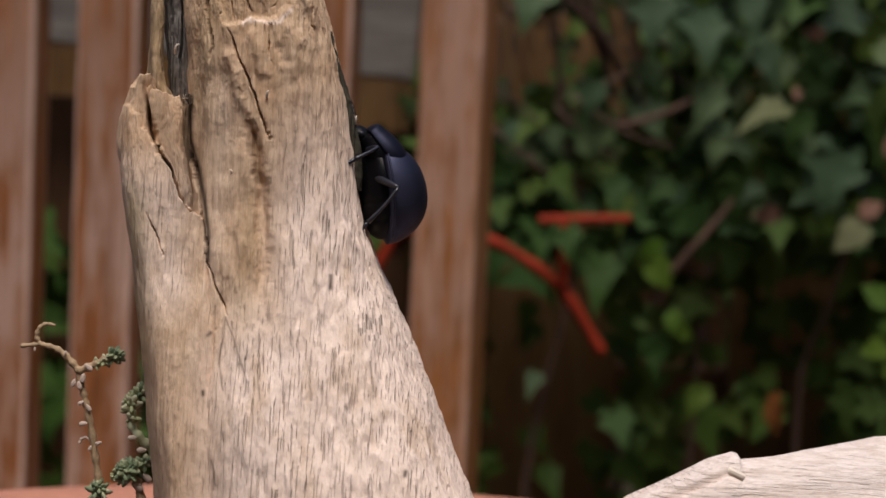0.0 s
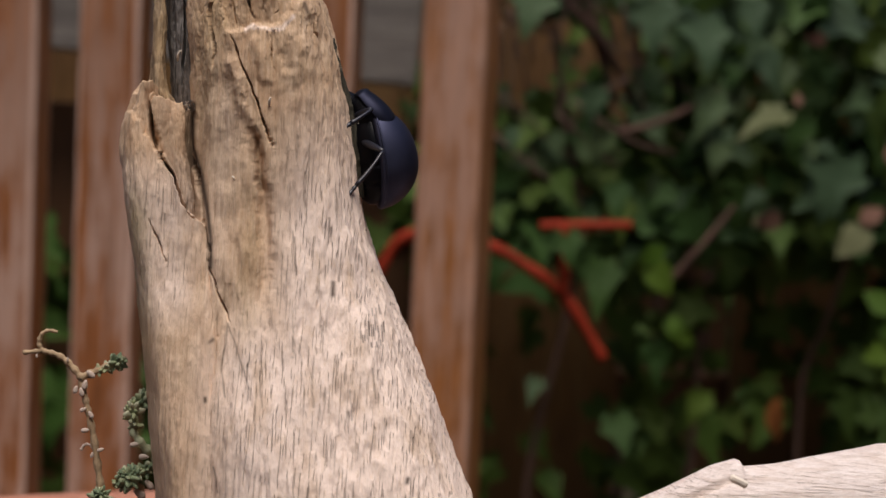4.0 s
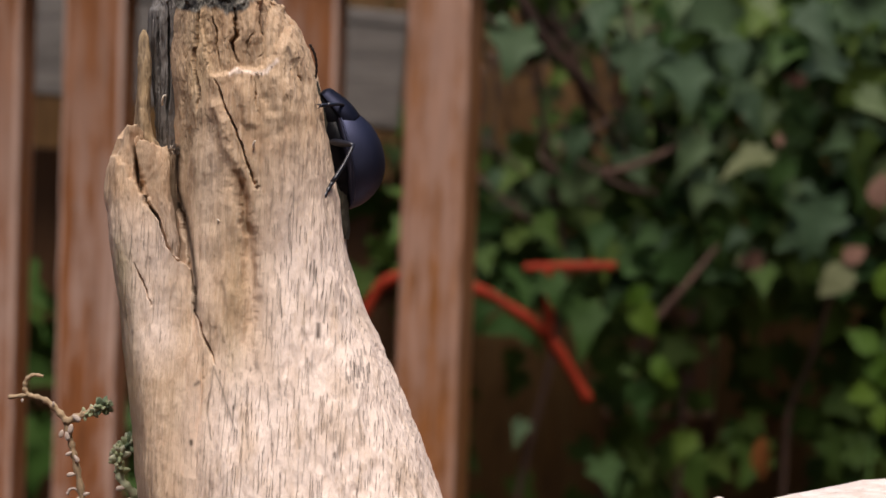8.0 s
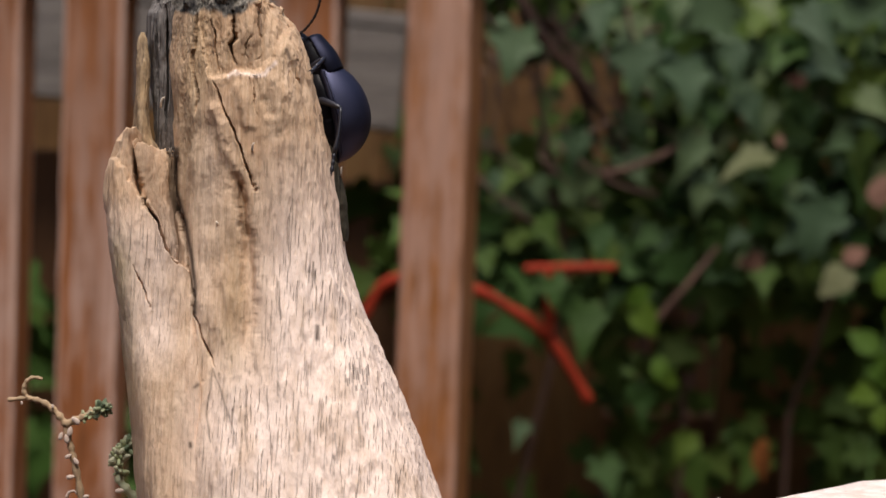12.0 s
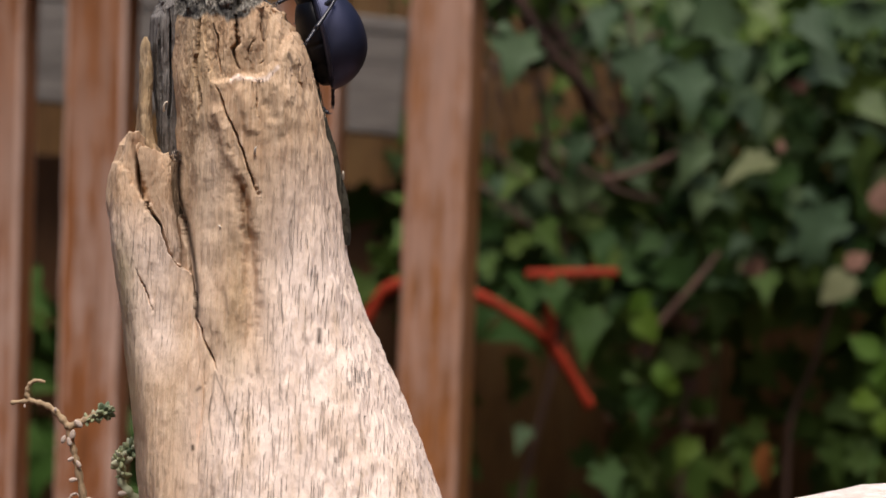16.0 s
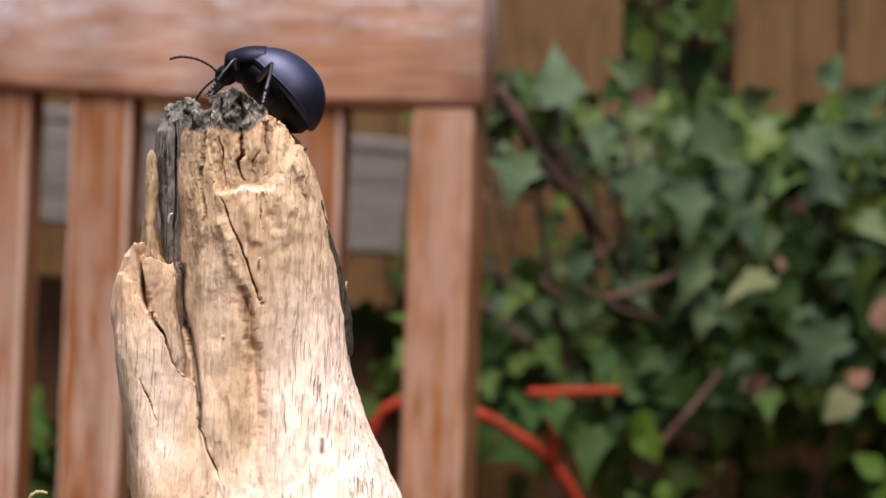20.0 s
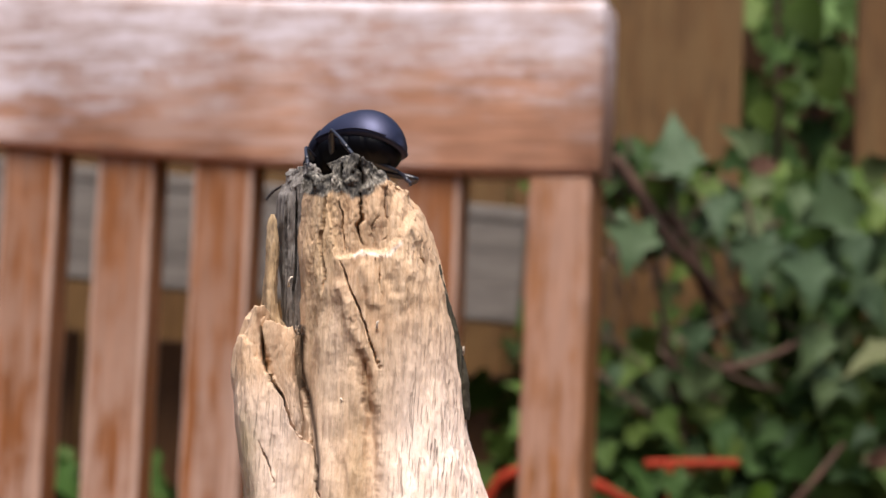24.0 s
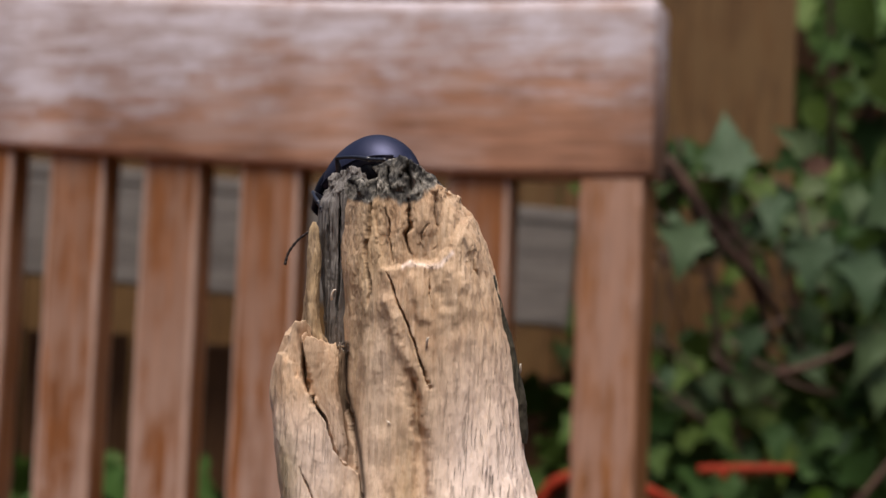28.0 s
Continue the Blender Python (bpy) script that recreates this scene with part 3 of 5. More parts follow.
# ---- garden fence ----
def build_fence():
    fence = thing("fence", "tall garden fence of upright brown stained boards", "fence", kind="structure", at=(0, 1.73, 0))
    rnd = random.Random(5)
    edges = []
    x = 0.209 - 0.004
    while x > -1.9:
        w = rnd.uniform(0.095, 0.112) if edges else 0.158
        edges.append((x - w, x))
        x -= w + rnd.uniform(0.001, 0.002)
    edges += [(0.337, 0.410), (0.4115, 0.4645), (0.466, 0.580)]
    x = 0.5815
    while x < 1.9:
        w = rnd.uniform(0.095, 0.112)
        edges.append((x, x + w))
        x += w + 0.0015
    for i, (a, b) in enumerate(edges):
        h = 1.62 + rnd.uniform(-0.01, 0.01)
        bm = bmesh.new()
        box(bm, (b - a, 0.018, h), pose((a + b) / 2, (0.012 if (b - a) < 0.06 else 0) + rnd.uniform(-0.002, 0.002), h / 2), 0.003)
        weather(part("board", bm, FENCE_WOOD, fence, smooth=False), lambda i: 1)
    for z in (0.35, 1.35):
        bm = bmesh.new()
        box(bm, (3.8, 0.05, 0.07), pose(0, 0.040, z), 0.004)
        part("fence_rail", bm, DARK_WOOD, fence, smooth=False)


build_fence()


def build_shrub():
    """Foliage that shows through the gap in the fence."""
    shrub = thing("shrub", "bright green leafy shrub growing behind the fence gap", "shrub", at=(0.3, 2.05, 0))
    rnd = random.Random(9)
    for k in range(5):
        x = rnd.uniform(-0.25, 0.25)
        pts = spline([(x * 0.3, 0, 0), (x * 0.6, rnd.uniform(-.05, .05), 0.5), (x, rnd.uniform(-.08, .05), 1.0), (x * 1.3, rnd.uniform(-.08, .05), 1.5)])
        part("stem", tube(pts, [0.009 - 0.006 * i / len(pts) for i in range(len(pts))], 6), STEM_BROWN, shrub)

    def place(r):
        x = r.uniform(-0.5, 0.5)
        if -0.12 < x < -0.035:
            x += 0.085 * (r.random() < 0.8)
        return x, r.uniform(-0.12, 0.3), r.uniform(0.55, 1.6), r.uniform(0.045, 0.085)

    leaf_mass("foliage", shrub, SHRUB_GREEN, 560, place, 12)
    for x, z, size, angle in [(0.250, 1.002, 0.056, -70), (0.330, 1.058, 0.089, -80), (0.354, 0.998, 0.041, -90), (0.307, 1.080, 0.059, 100), (0.286, 1.034, 0.044, 160), (0.30, 1.13, 0.08, -60)]:
        add_leaf(shrub, 3, LEAF_BRIGHT, leaf_pose(x - 0.3, -0.14, z, size, angle, -20, 10))


build_shrub()


def build_hedge():
    """What closes the view beyond the fence."""
    hedge = thing("hedge", "tall dark green hedge beyond the fence", "hedge", kind="structure", at=(0, 2.6, 0))
    bm = bmesh.new()
    box(bm, (5.0, 0.06, 2.6), pose(0, 0.45, 1.3), 0.01)
    part("core", bm, DARK_WOOD, hedge, smooth=False)

    def place(r):
        return r.uniform(-0.6, 1.4), r.uniform(0.0, 0.4), r.uniform(0.2, 2.2), r.uniform(0.06, 0.11)

    leaf_mass("leaf_mass", hedge, IVY_LIFTED, 900, place, 77)


build_hedge()


def build_unseen_walls():
    """Unseen boarded and plastered walls, added beside and behind to block low sky."""
    for name, size, at, mat, label in (("wall_south", (6.2, 0.2, 2.6), (0, -2.6, 1.3), PLASTER, "unseen grey-brown plastered wall added to block low sky"),
                                       ("wall_east", (0.06, 4.5, 1.9), (2.0, -0.4, 0.95), FENCE_WOOD, "unseen brown boarded wall added to block low sky"),
                                       ("wall_west", (0.06, 4.5, 1.9), (-2.4, -0.4, 0.95), FENCE_WOOD, "unseen brown boarded wall added to block low sky")):
        bm = bmesh.new()
        box(bm, size, Matrix(), 0.01)
        w = part(name, bm, mat, smooth=False, m=Matrix.Translation(at))
        tagged(w, label, "wall", kind="structure")


build_unseen_walls()


# ---- ivy ----
def build_ivy():
    ivy = thing("ivy", "dense dark green ivy with lobed leaves climbing the fence", "ivy", at=(0, 1.42, 0))
    # woody runners
    runners = [
        [(0.049, 0, 0.874), (0.078, 0, 0.835), (0.108, 0, 0.791), (0.154, 0.02, 0.742), (0.20, 0.05, 0.66)],
        [(0.157, -0.03, 0.667), (0.184, -0.03, 0.674), (0.222, -0.02, 0.691), (0.27, 0.02, 0.72)],
        [(0.206, -0.03, 0.512), (0.228, -0.03, 0.540), (0.248, -0.03, 0.565), (0.28, 0.0, 0.60)],
        [(0.378, 0.10, 0.0), (0.378, 0.10, 0.365), (0.383, 0.10, 0.433), (0.400, 0.09, 0.485), (0.43, 0.09, 0.6)],
        [(0.10, 0.05, 0.0), (0.09, 0.04, 0.3), (0.13, 0.03, 0.55), (0.09, 0.03, 0.78), (0.06, 0.02, 0.9)],
    ]
    runners += [
        [(0.24, 0.12, 0.0), (0.27, 0.11, 0.4), (0.23, 0.10, 0.7), (0.29, 0.08, 0.87)],
        [(0.60, 0.05, 0.0), (0.56, 0.04, 0.5), (0.60, 0.03, 0.88)],
        [(-0.3, 0.12, 0.0), (-0.25, 0.1, 0.4), (-0.3, 0.12, 0.62)],
        [(0.03, 0.01, 0.90), (0.07, 0.01, 0.85), (0.12, 0.02, 0.80), (0.16, 0.03, 0.70)],
    ]
    for i, r in enumerate(runners):
        pts = spline(r)
        w = 0.0075 if i in (0, 8) else 0.0045
        part("stem", tube(pts, [w * (1 - 0.45 * k / len(pts)) for k in range(len(pts))], 7), STEM_BROWN, ivy)
    # dry twigs tangled round the older runners
    tw = random.Random(52)
    for k in range(46):
        x, z, y = tw.uniform(0.03, 0.19), tw.uniform(0.66, 0.87), tw.uniform(-0.01, 0.09)
        a, l = tw.gauss(-50, 40), tw.uniform(0.05, 0.13)
        dx, dz = l * math.cos(radians(a)), l * math.sin(radians(a))
        pts = spline([(x, y, z), (x + dx * 0.5 + tw.uniform(-.012, .012), y + tw.uniform(-.01, .01), z + dz * 0.5 + tw.uniform(-.012, .012)), (x + dx, y, z + dz)], 4)
        part("twig", tube(pts, [0.0024 - 0.0016 * i / len(pts) for i in range(len(pts))], 5), TWIG, ivy)
    sage = [(0.068, 0.784, 0.066, -100), (0.189, 0.775, 0.066, -92), (0.239, 0.760, 0.072, -85), (0.244, 0.690, 0.072, -112), (0.372, 0.625, 0.078, -106), (0.257, 0.646, 0.042, -100),
            (0.132, 0.692, 0.052, -95), (0.101, 0.652, 0.037, -70), (0.055, 0.656, 0.034, -80), (0.388, 0.709, 0.056, 215), (0.425, 0.744, 0.056, -40), (0.303, 0.734, 0.054, -70), (0.368, 0.781, 0.060, -150)]
    crown = [(0.107, 0.886, 0.088, 92), (0.172, 0.892, 0.056, 150), (0.256, 0.830, 0.078, -150), (0.306, 0.869, 0.056, 20), (0.312, 0.835, 0.048, -60), (0.361, 0.817, 0.072, -60), (0.411, 0.838, 0.074, 10),
             (0.410, 0.872, 0.066, 30), (0.378, 0.900, 0.053, 60), (0.152, 0.815, 0.060, -90), (0.225, 0.829, 0.048, -90), (0.283, 0.780, 0.054, -80), (0.45, 0.87, 0.06, -60)]
    deep = [(0.148, 0.516, 0.072, -95), (0.078, 0.519, 0.066, 200), (0.417, 0.428, 0.078, -40), (0.162, 0.600, 0.050, -90), (0.111, 0.610, 0.050, -60), (0.277, 0.531, 0.050, -60), (0.207, 0.450, 0.044, 200),
            (0.33, 0.50, 0.05, -100), (0.30, 0.42, 0.05, -60), (0.25, 0.40, 0.05, -110)]
    pale = [(0.295, 0.683, 0.060, 195), (0.389, 0.576, 0.054, 205)]
    pink = [(0.308, 0.590, 0.030, 190), (0.343, 0.765, 0.022, 180), (0.328, 0.706, 0.015, 100), (0.427, 0.660, 0.036, 80), (0.404, 0.598, 0.028, 30), (0.190, 0.865, 0.030, 0)]
    rnd = random.Random(21)
    for rows, mat, depth in ((sage, IVY_SAGE, -0.03), (crown, IVY_SAGE, -0.03), (deep, IVY_GREEN, -0.02)):
        for x, z, size, angle in rows:
            size *= 0.88
            if z < 0.56 and x > 0.25:
                continue
            add_leaf(ivy, 2 if size < 0.05 else rnd.choice((0, 1, 2, 2, 2)), mat, leaf_pose(x, depth + rnd.uniform(-.012, .012), z, size, angle, rnd.uniform(-28, 5), rnd.uniform(-22, 22)))
    for x, z, size, angle in pale:
        add_leaf(ivy, 2 if z > 0.62 else 3, IVY_PALE, leaf_pose(x, -0.05, z, size * (1.0 if z > 0.62 else 0.85), angle + (14 if z > 0.62 else 20), -16, 52 if z > 0.62 else 12), "pale cream-green ivy leaf")
    for x, z, size, angle in pink:
        add_leaf(ivy, 3, IVY_PINK, leaf_pose(x, -0.045, z, size, angle, -10, rnd.uniform(-25, 25)), "faded pink-brown leaf")
    for x, z, size, angle in [(0.202, 0.533, 0.042, -60), (0.220, 0.484, 0.026, -90), (0.229, 0.473, 0.023, -30), (0.196, 0.552, 0.03, 30)]:
        add_leaf(ivy, 3, LEAF_BRIGHT, leaf_pose(x, -0.05, z, size, angle, -15, 10), "fresh yellow-green leaf")
    add_leaf(ivy, 1, IVY_GREEN, leaf_pose(0.112, -0.085, 0.556, 0.034, -80, -15, 12))
    add_leaf(ivy, 3, DEAD_LEAF, leaf_pose(0.325, -0.04, 0.399, 0.046, -92, -5, 66), "orange-brown dead leaf")
    # further single leaves, evenly strewn over the face of the plant
    made = 0
    while made < 360:
        x, z = rnd.uniform(0.02, 0.62), rnd.uniform(0.28, 0.90)
        if z > 0.86 + 0.03 * math.sin(14 * x) or (x < 0.17 and 0.70 < z < 0.78) or (x < 0.17 and z < 0.53 and rnd.random() < 0.93) or (x > 0.31 and z < 0.54 and rnd.random() < 0.6) or (z < 0.56 and x > 0.22) or (z < 0.52 and rnd.random() < 0.75):
            continue
        mat = IVY_SAGE if rnd.random() < (0.30 if z > 0.6 else 0.06) else IVY_GREEN
        add_leaf(ivy, rnd.choice((0, 1, 2, 2)), mat, leaf_pose(x, rnd.uniform(0.0, 0.07), z, rnd.uniform(0.028, 0.058), rnd.gauss(-95, 40), rnd.uniform(-40, 15), rnd.uniform(-35, 35)))
        made += 1

    def place(r):
        while True:
            x, z = r.uniform(-0.05, 0.85), r.uniform(0.05, 0.88)
            if (x < 0.19 and (0.68 < z < 0.80 or z < 0.53) and r.random() < 0.92) or (x < 0.24 and z > 0.62 and r.random() < 0.5) or (0.25 < x < 0.43 and z < 0.50 and r.random() < 0.75):
                continue
            return x, r.uniform(0.07 if z > 0.56 else 0.09, 0.22), z, r.uniform(0.028, 0.058)

    leaf_mass("leaf_mass", ivy, IVY_LIFTED, 1550, place, 31)

    def low(r):
        x = r.uniform(-1.3, 0.05)
        top = 0.74 if -0.10 < x else 0.56
        return x, r.uniform(0.10, 0.24), r.uniform(0.05, top) , r.uniform(0.035, 0.07)

    leaf_mass("leaf_mass", ivy, IVY_LIFTED, 650, low, 32)

    def weeds(r):
        return r.uniform(-0.62, -0.30), r.uniform(0.06, 0.12), r.uniform(0.30, 0.53), r.uniform(0.03, 0.06)

    leaf_mass("leaf_mass", ivy, WEED_GREEN, 95, weeds, 33)


build_ivy()


def build_shoot():
    """A fresh green weed with rounded leaves beside the ivy."""
    plant = thing("weed", "fresh bright green weed with rounded leaves beside the ivy", "plant", at=(0.401, 1.38, -0.02))
    part("stem", tube(spline([(0.05, 0.02, 0), (0.03, 0.01, 0.3), (0.035, 0.0, 0.48), (0.05, 0, 0.60)]), 0.0022, 6), SHRUB_GREEN, plant)
    for x, z, size, angle in SHOOT_LEAVES:
        add_leaf(plant, 3, LEAF_BRIGHT, leaf_pose(x, -0.01, z, size, angle, -15, 12))


SHOOT_LEAVES = [(0.033, 0.594, 0.036, 70), (0.048, 0.565, 0.038, 20), (0.018, 0.535, 0.036, 150), (0.030, 0.512, 0.042, -60), (0.020, 0.486, 0.036, 200), (0.045, 0.50, 0.04, 10), (0.034, 0.465, 0.03, -80), (0.062, 0.53, 0.045, 60), (0.065, 0.47, 0.045, -30)]
build_shoot()


# ---- red bent tube among the ivy ----
def build_red_frame():
    red = thing("plant_support", "faded red coated bent plant support standing in the ivy", "plant support", at=(0, 1.36, 0))
    k = 1.58 / 1.47

    def at(points, y=0.0):
        return [(x * k, y, EYE_Z + (z - EYE_Z) * k) for x, z in points]

    foot = [(-0.112, 0.0, 0.0), (-0.105, 0, 0.28)]
    arch = spline(foot + at([(-0.075, 0.49), (-0.054, 0.549), (-0.039, 0.566), (-0.004, 0.574), (0.044, 0.558), (0.067, 0.546), (0.088, 0.533), (0.106, 0.517), (0.122, 0.495), (0.142, 0.464)]), 5)
    part("arch", tube(arch, [0.0058 + 0.0006 * math.sin(i * 0.7) for i in range(len(arch))], 10), RED_COAT, red)
    part("link", tube(spline(at([(0.103, 0.520), (0.103, 0.545), (0.102, 0.566), (0.099, 0.584)], -0.004), 4), 0.0052, 8), RED_COAT, red)
    part("crossbar", tube(spline(at([(0.080, 0.580), (0.100, 0.582), (0.162, 0.585)], 0.006), 4), 0.0046, 8), RED_COAT, red)


build_red_frame()


# ---- grey board behind the bench ----
def build_screen():
    scr = thing("low_screen", "low screen of a grey weathered board on brown posts", "screen", at=(-0.35, 1.55, 0))
    bm = bmesh.new()
    box(bm, (1.62, 0.03, 0.108), pose(-0.5, 0, 0.795, 0, 3.6, 0) @ pose(0, 0, 0.0155), 0.004)
    weather(part("rail_board", bm, GREY_WOOD, scr, smooth=False), lambda i: 1)
    bm = bmesh.new()
    box(bm, (1.62, 0.030, 0.018), pose(-0.5, 0, 0.795, 0, 3.6, 0) @ pose(0, -0.001, 0.0780), 0.003)
    weather(part("cap_board", bm, GREY_WOOD, scr, "pale grey cap board", smooth=False), lambda i: 1)
    for x in (-1.05, -0.62, 0.18):
        bm = bmesh.new()
        h = 0.79 + 0.5 * 0.063 - (x + 0.5) * 0.063
        box(bm, (0.07, 0.05, h), pose(x, 0.042, h / 2), 0.004)
        part("post", bm, DARK_WOOD, scr, smooth=False)
    for k in range(13):
        x = -1.25 + 0.125 * k
        h = 0.70 - (x + 0.5) * 0.063
        bm = bmesh.new()
        box(bm, (0.118, 0.014, h), pose(x, 0.075, h / 2), 0.003)
        part("slat", bm, DARK_WOOD, scr, smooth=False)


build_screen()


# ---- bench ----
BENCH = pose(-0.0251, 0.900, 0, 0, 0, -11)


def rail_lift(s):
    """The rise of the arched rail at s metres from the end post."""
    return 0.5 * 0.031 * (1 - math.cos(math.pi * min(max(-s, 0), 1.5) / 0.75))


def worn_bar(w, d, h, bevel, seed):
    """An upright bar with chamfered, slightly wavy worn edges, its foot at the origin and its face towards -y."""
    n = max(4, int(h / 0.02))
    verts, faces = [], []
    for i in range(n + 1):
        z = h * i / n
        wob = [0.0007 * noise.noise((seed * 3.7, z * 22, c * 1.9)) for c in range(4)]
        b = [bevel * (1 + 0.55 * noise.noise((seed, z * 30, c * 5.1))) for c in range(4)]
        x0, x1, y0, y1 = -w / 2 + wob[0], w / 2 + wob[1], wob[2], d + wob[3]
        ring = []
        for cx, cy, sx, sy, k in ((x0, y0, 1, 1, 0), (x1, y0, -1, 1, 1), (x1, y1, -1, -1, 2), (x0, y1, 1, -1, 3)):
            e = b[k]
            five = [(cx + sx * 1.5 * e, cy), (cx + sx * e, cy), (cx + sx * 0.3 * e, cy + sy * 0.3 * e), (cx, cy + sy * e), (cx, cy + sy * 1.5 * e)]
            ring += five[::-1] if k in (0, 2) else five
        verts += [(x, y, z) for x, y in ring]
    m = 20
    for i in range(n):
        for k in range(m):
            a, c = i * m + k, i * m + (k + 1) % m
            faces.append((a, c, c + m, a + m))
    faces.append(tuple(range(m))[::-1])
    faces.append(tuple(n * m + k for k in range(m)))
    return verts, faces


def mark_wear(ob, rain=False, rim=1.0):
    """The three middle points of each chamfer of a worn bar; rain: its face is greyer towards its foot."""
    at = ob.data.attributes.new("wear", "FLOAT", "POINT")
    at.data.foreach_set("value", [rim if i % 5 in (1, 2, 3) else 0.0 for i in range(len(ob.data.vertices))])
    top = max(v.co.z for v in ob.data.vertices)
    low = [min(1.25, 0.35 + 0.9 * max(0.0, (top - v.co.z - 0.08) / 0.14)) for v in ob.data.vertices]
    weather(ob, lambda i: (low[i] if rain else 1.0) if i % 20 in (2, 3, 4, 5, 6, 7) else 0.0)


def build_bench():
    bench = thing("garden_bench", "weathered reddish teak garden bench with slatted back, arched rail", "bench")
    bench.matrix_world = BENCH
    length = 1.46
    # top rail: an arched bar with rounded edges, flush with the posts
    verts, faces = [], []
    n = 120
    prof = []
    y0, y1, h, r = 0.0, 0.058, 0.121, 0.011
    for cx, cz, a0, rr in ((y0 + r, h - r, 90, r), (y0 + 0.004, 0.004, 180, 0.004), (y1 - 0.004, 0.004, 270, 0.004), (y1 - r, h - r, 0, r)):
        for k in range(5):
            a = radians(a0 + 90 * k / 4)
            prof.append((cx + rr * math.cos(a), cz + rr * math.sin(a)))
    ends = 0.0455
    for i in range(n + 1):
        s = ends - (length + 2 * ends - 0.04) * i / n
        wob = 0.0006 * math.sin(23 * s)
        for k, (y, z) in enumerate(prof):
            worn = 0.0005 * noise.noise((s * 30, k * 1.3, 2))
            verts.append((s, y + wob + worn, 0.7935 + rail_lift(s) + z + worn))
    m = len(prof)
    for i in range(n):
        for k in range(m):
            a, b = i * m + k, i * m + (k + 1) % m
            faces.append((a, b, b + m, a + m))
    # the end face stands out a little within its rounded rim
    rim = []
    for s, shrink in ((ends + 0.0026, 0.965), (ends + 0.0034, 0.93)):
        rim.append(len(verts))
        for y, z in prof:
            verts.append((s, (y1 / 2) + (y - y1 / 2) * shrink, 0.7935 + rail_lift(s) + h / 2 + (z - h / 2) * (1 - (1 - shrink) * 0.5)))
    last = 0
    for start in rim:
        for k in range(m):
            faces.append((start + k, start + (k + 1) % m, last + (k + 1) % m, last + k))
        last = start
    faces.append(tuple(last + k for k in range(m))[::-1])
    faces.append(tuple(n * m + k for k in range(m)))
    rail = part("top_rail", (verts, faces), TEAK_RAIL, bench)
    weather(rail, lambda i: 1)
    at = rail.data.attributes.new("wear", "FLOAT", "POINT")
    at.data.foreach_set("value", [0.6 if v.co.z < 0.7935 + rail_lift(v.co.x) + 0.002 else 0.0 for v in rail.data.vertices])
    for s in (0.0, -length):
        ob = part("post", worn_bar(0.0437, 0.058, 0.7905, 0.0042, s + 3.0), TEAK_POST, bench, smooth=False, m=pose(s + 0.02185, 0.001, 0))
        mark_wear(ob, rim=0.35)
    bm = bmesh.new()
    box(bm, (length - 0.045, 0.030, 0.06), pose(-length / 2 + 0.02, 0.026, 0.345), 0.004)
    part("lower_rail", bm, TEAK, bench, smooth=False)
    k = 0
    while True:
        s = -0.0713 - 0.0773 * k
        if s < -length + 0.06:
            break
        h = 0.7945 + rail_lift(s) - 0.36
        ob = part("back_slat", worn_bar(0.0453, 0.028, h, 0.0026, k + 10.0), TEAK, bench, smooth=False, m=pose(s, 0.006, 0.36))
        mark_wear(ob, rain=True)
        k += 1
    for k in range(6):
        bm = bmesh.new()
        box(bm, (length + 0.02, 0.062, 0.02), pose(-length / 2 + 0.02, -0.055 - 0.072 * k, 0.345), 0.004)
        part("seat_slat", bm, TEAK, bench, smooth=False)
    for s in (0.0, -length):
        bm = bmesh.new()
        box(bm, (0.04, 0.05, 0.30), pose(s + 0.02, -0.42, 0.15), 0.004)
        part("front_leg", bm, TEAK, bench, smooth=False)
        bm = bmesh.new()
        box(bm, (0.035, 0.40, 0.05), pose(s + 0.02, -0.20, 0.308), 0.004)
        part("seat_bearer", bm, TEAK, bench, smooth=False)


build_bench()


# ---- pot ----
def build_pot():
    pot = thing("plant_pot", "large round terracotta plant pot", "pot", at=(-0.02, 0.0, 0))
    prof = [(0.0, 0.0), (0.115, 0.0), (0.119, 0.004), (0.150, 0.50), (0.168, 0.502), (0.171, 0.506), (0.1735, 0.566), (0.172, 0.572), (0.168, 0.5745), (0.158, 0.5745), (0.153, 0.571), (0.151, 0.56), (0.145, 0.50), (0.0, 0.50)]
    part("pot_wall", lathe(prof, 128), CLAY, pot)
    verts, faces = [], []
    n = 60
    for i in range(n + 1):
        for k in range(96):
            a, r = 2 * math.pi * k / 96, 0.1485 * i / n
            x, y = r * math.cos(a), r * math.sin(a)
            verts.append((x, y, 0.532 + 0.007 * noise.noise((x * 60, y * 60, 0)) + 0.004 * noise.noise((x * 190, y * 190, 3))))
    for i in range(n):
        for k in range(96):
            a = i * 96 + k
            b = i * 96 + (k + 1) % 96
            faces.append((a, b, b + 96, a + 96))
    part("soil", (verts, faces), SOIL, pot, "dark crumbly potting soil")


build_pot()


# ---- driftwood stump ----
# the torn edge below the broken face
LIP = [(-19.9, 19.0), (-20.6, 17.9), (-21.8, 15.3), (-23.2, 13.6), (-25.0, 13.3), (-27.2, 13.7), (-28.0, 13.1), (-30.0, 12.5), (-30.7, 12.7), (-30.9, 13.6)]


def stump_top(u):
    xs = [-39, -36, -33.2, -32.3, -31.2, -29.4, -26.3, -25.2, -22.4, -20.6, -18.9, -17.8]
    zs = [24.0, 24.5, 23.4, 25.2, 26.5, 26.5, 26.0, 24.8, 22.9, 21.1, 19.4, 18.4]
    return np.interp(u, xs, zs) + 0.9 * (fractal(np.stack([u * 1.4, u * 0, u * 0 + 4], -1), 3) - 0.5)


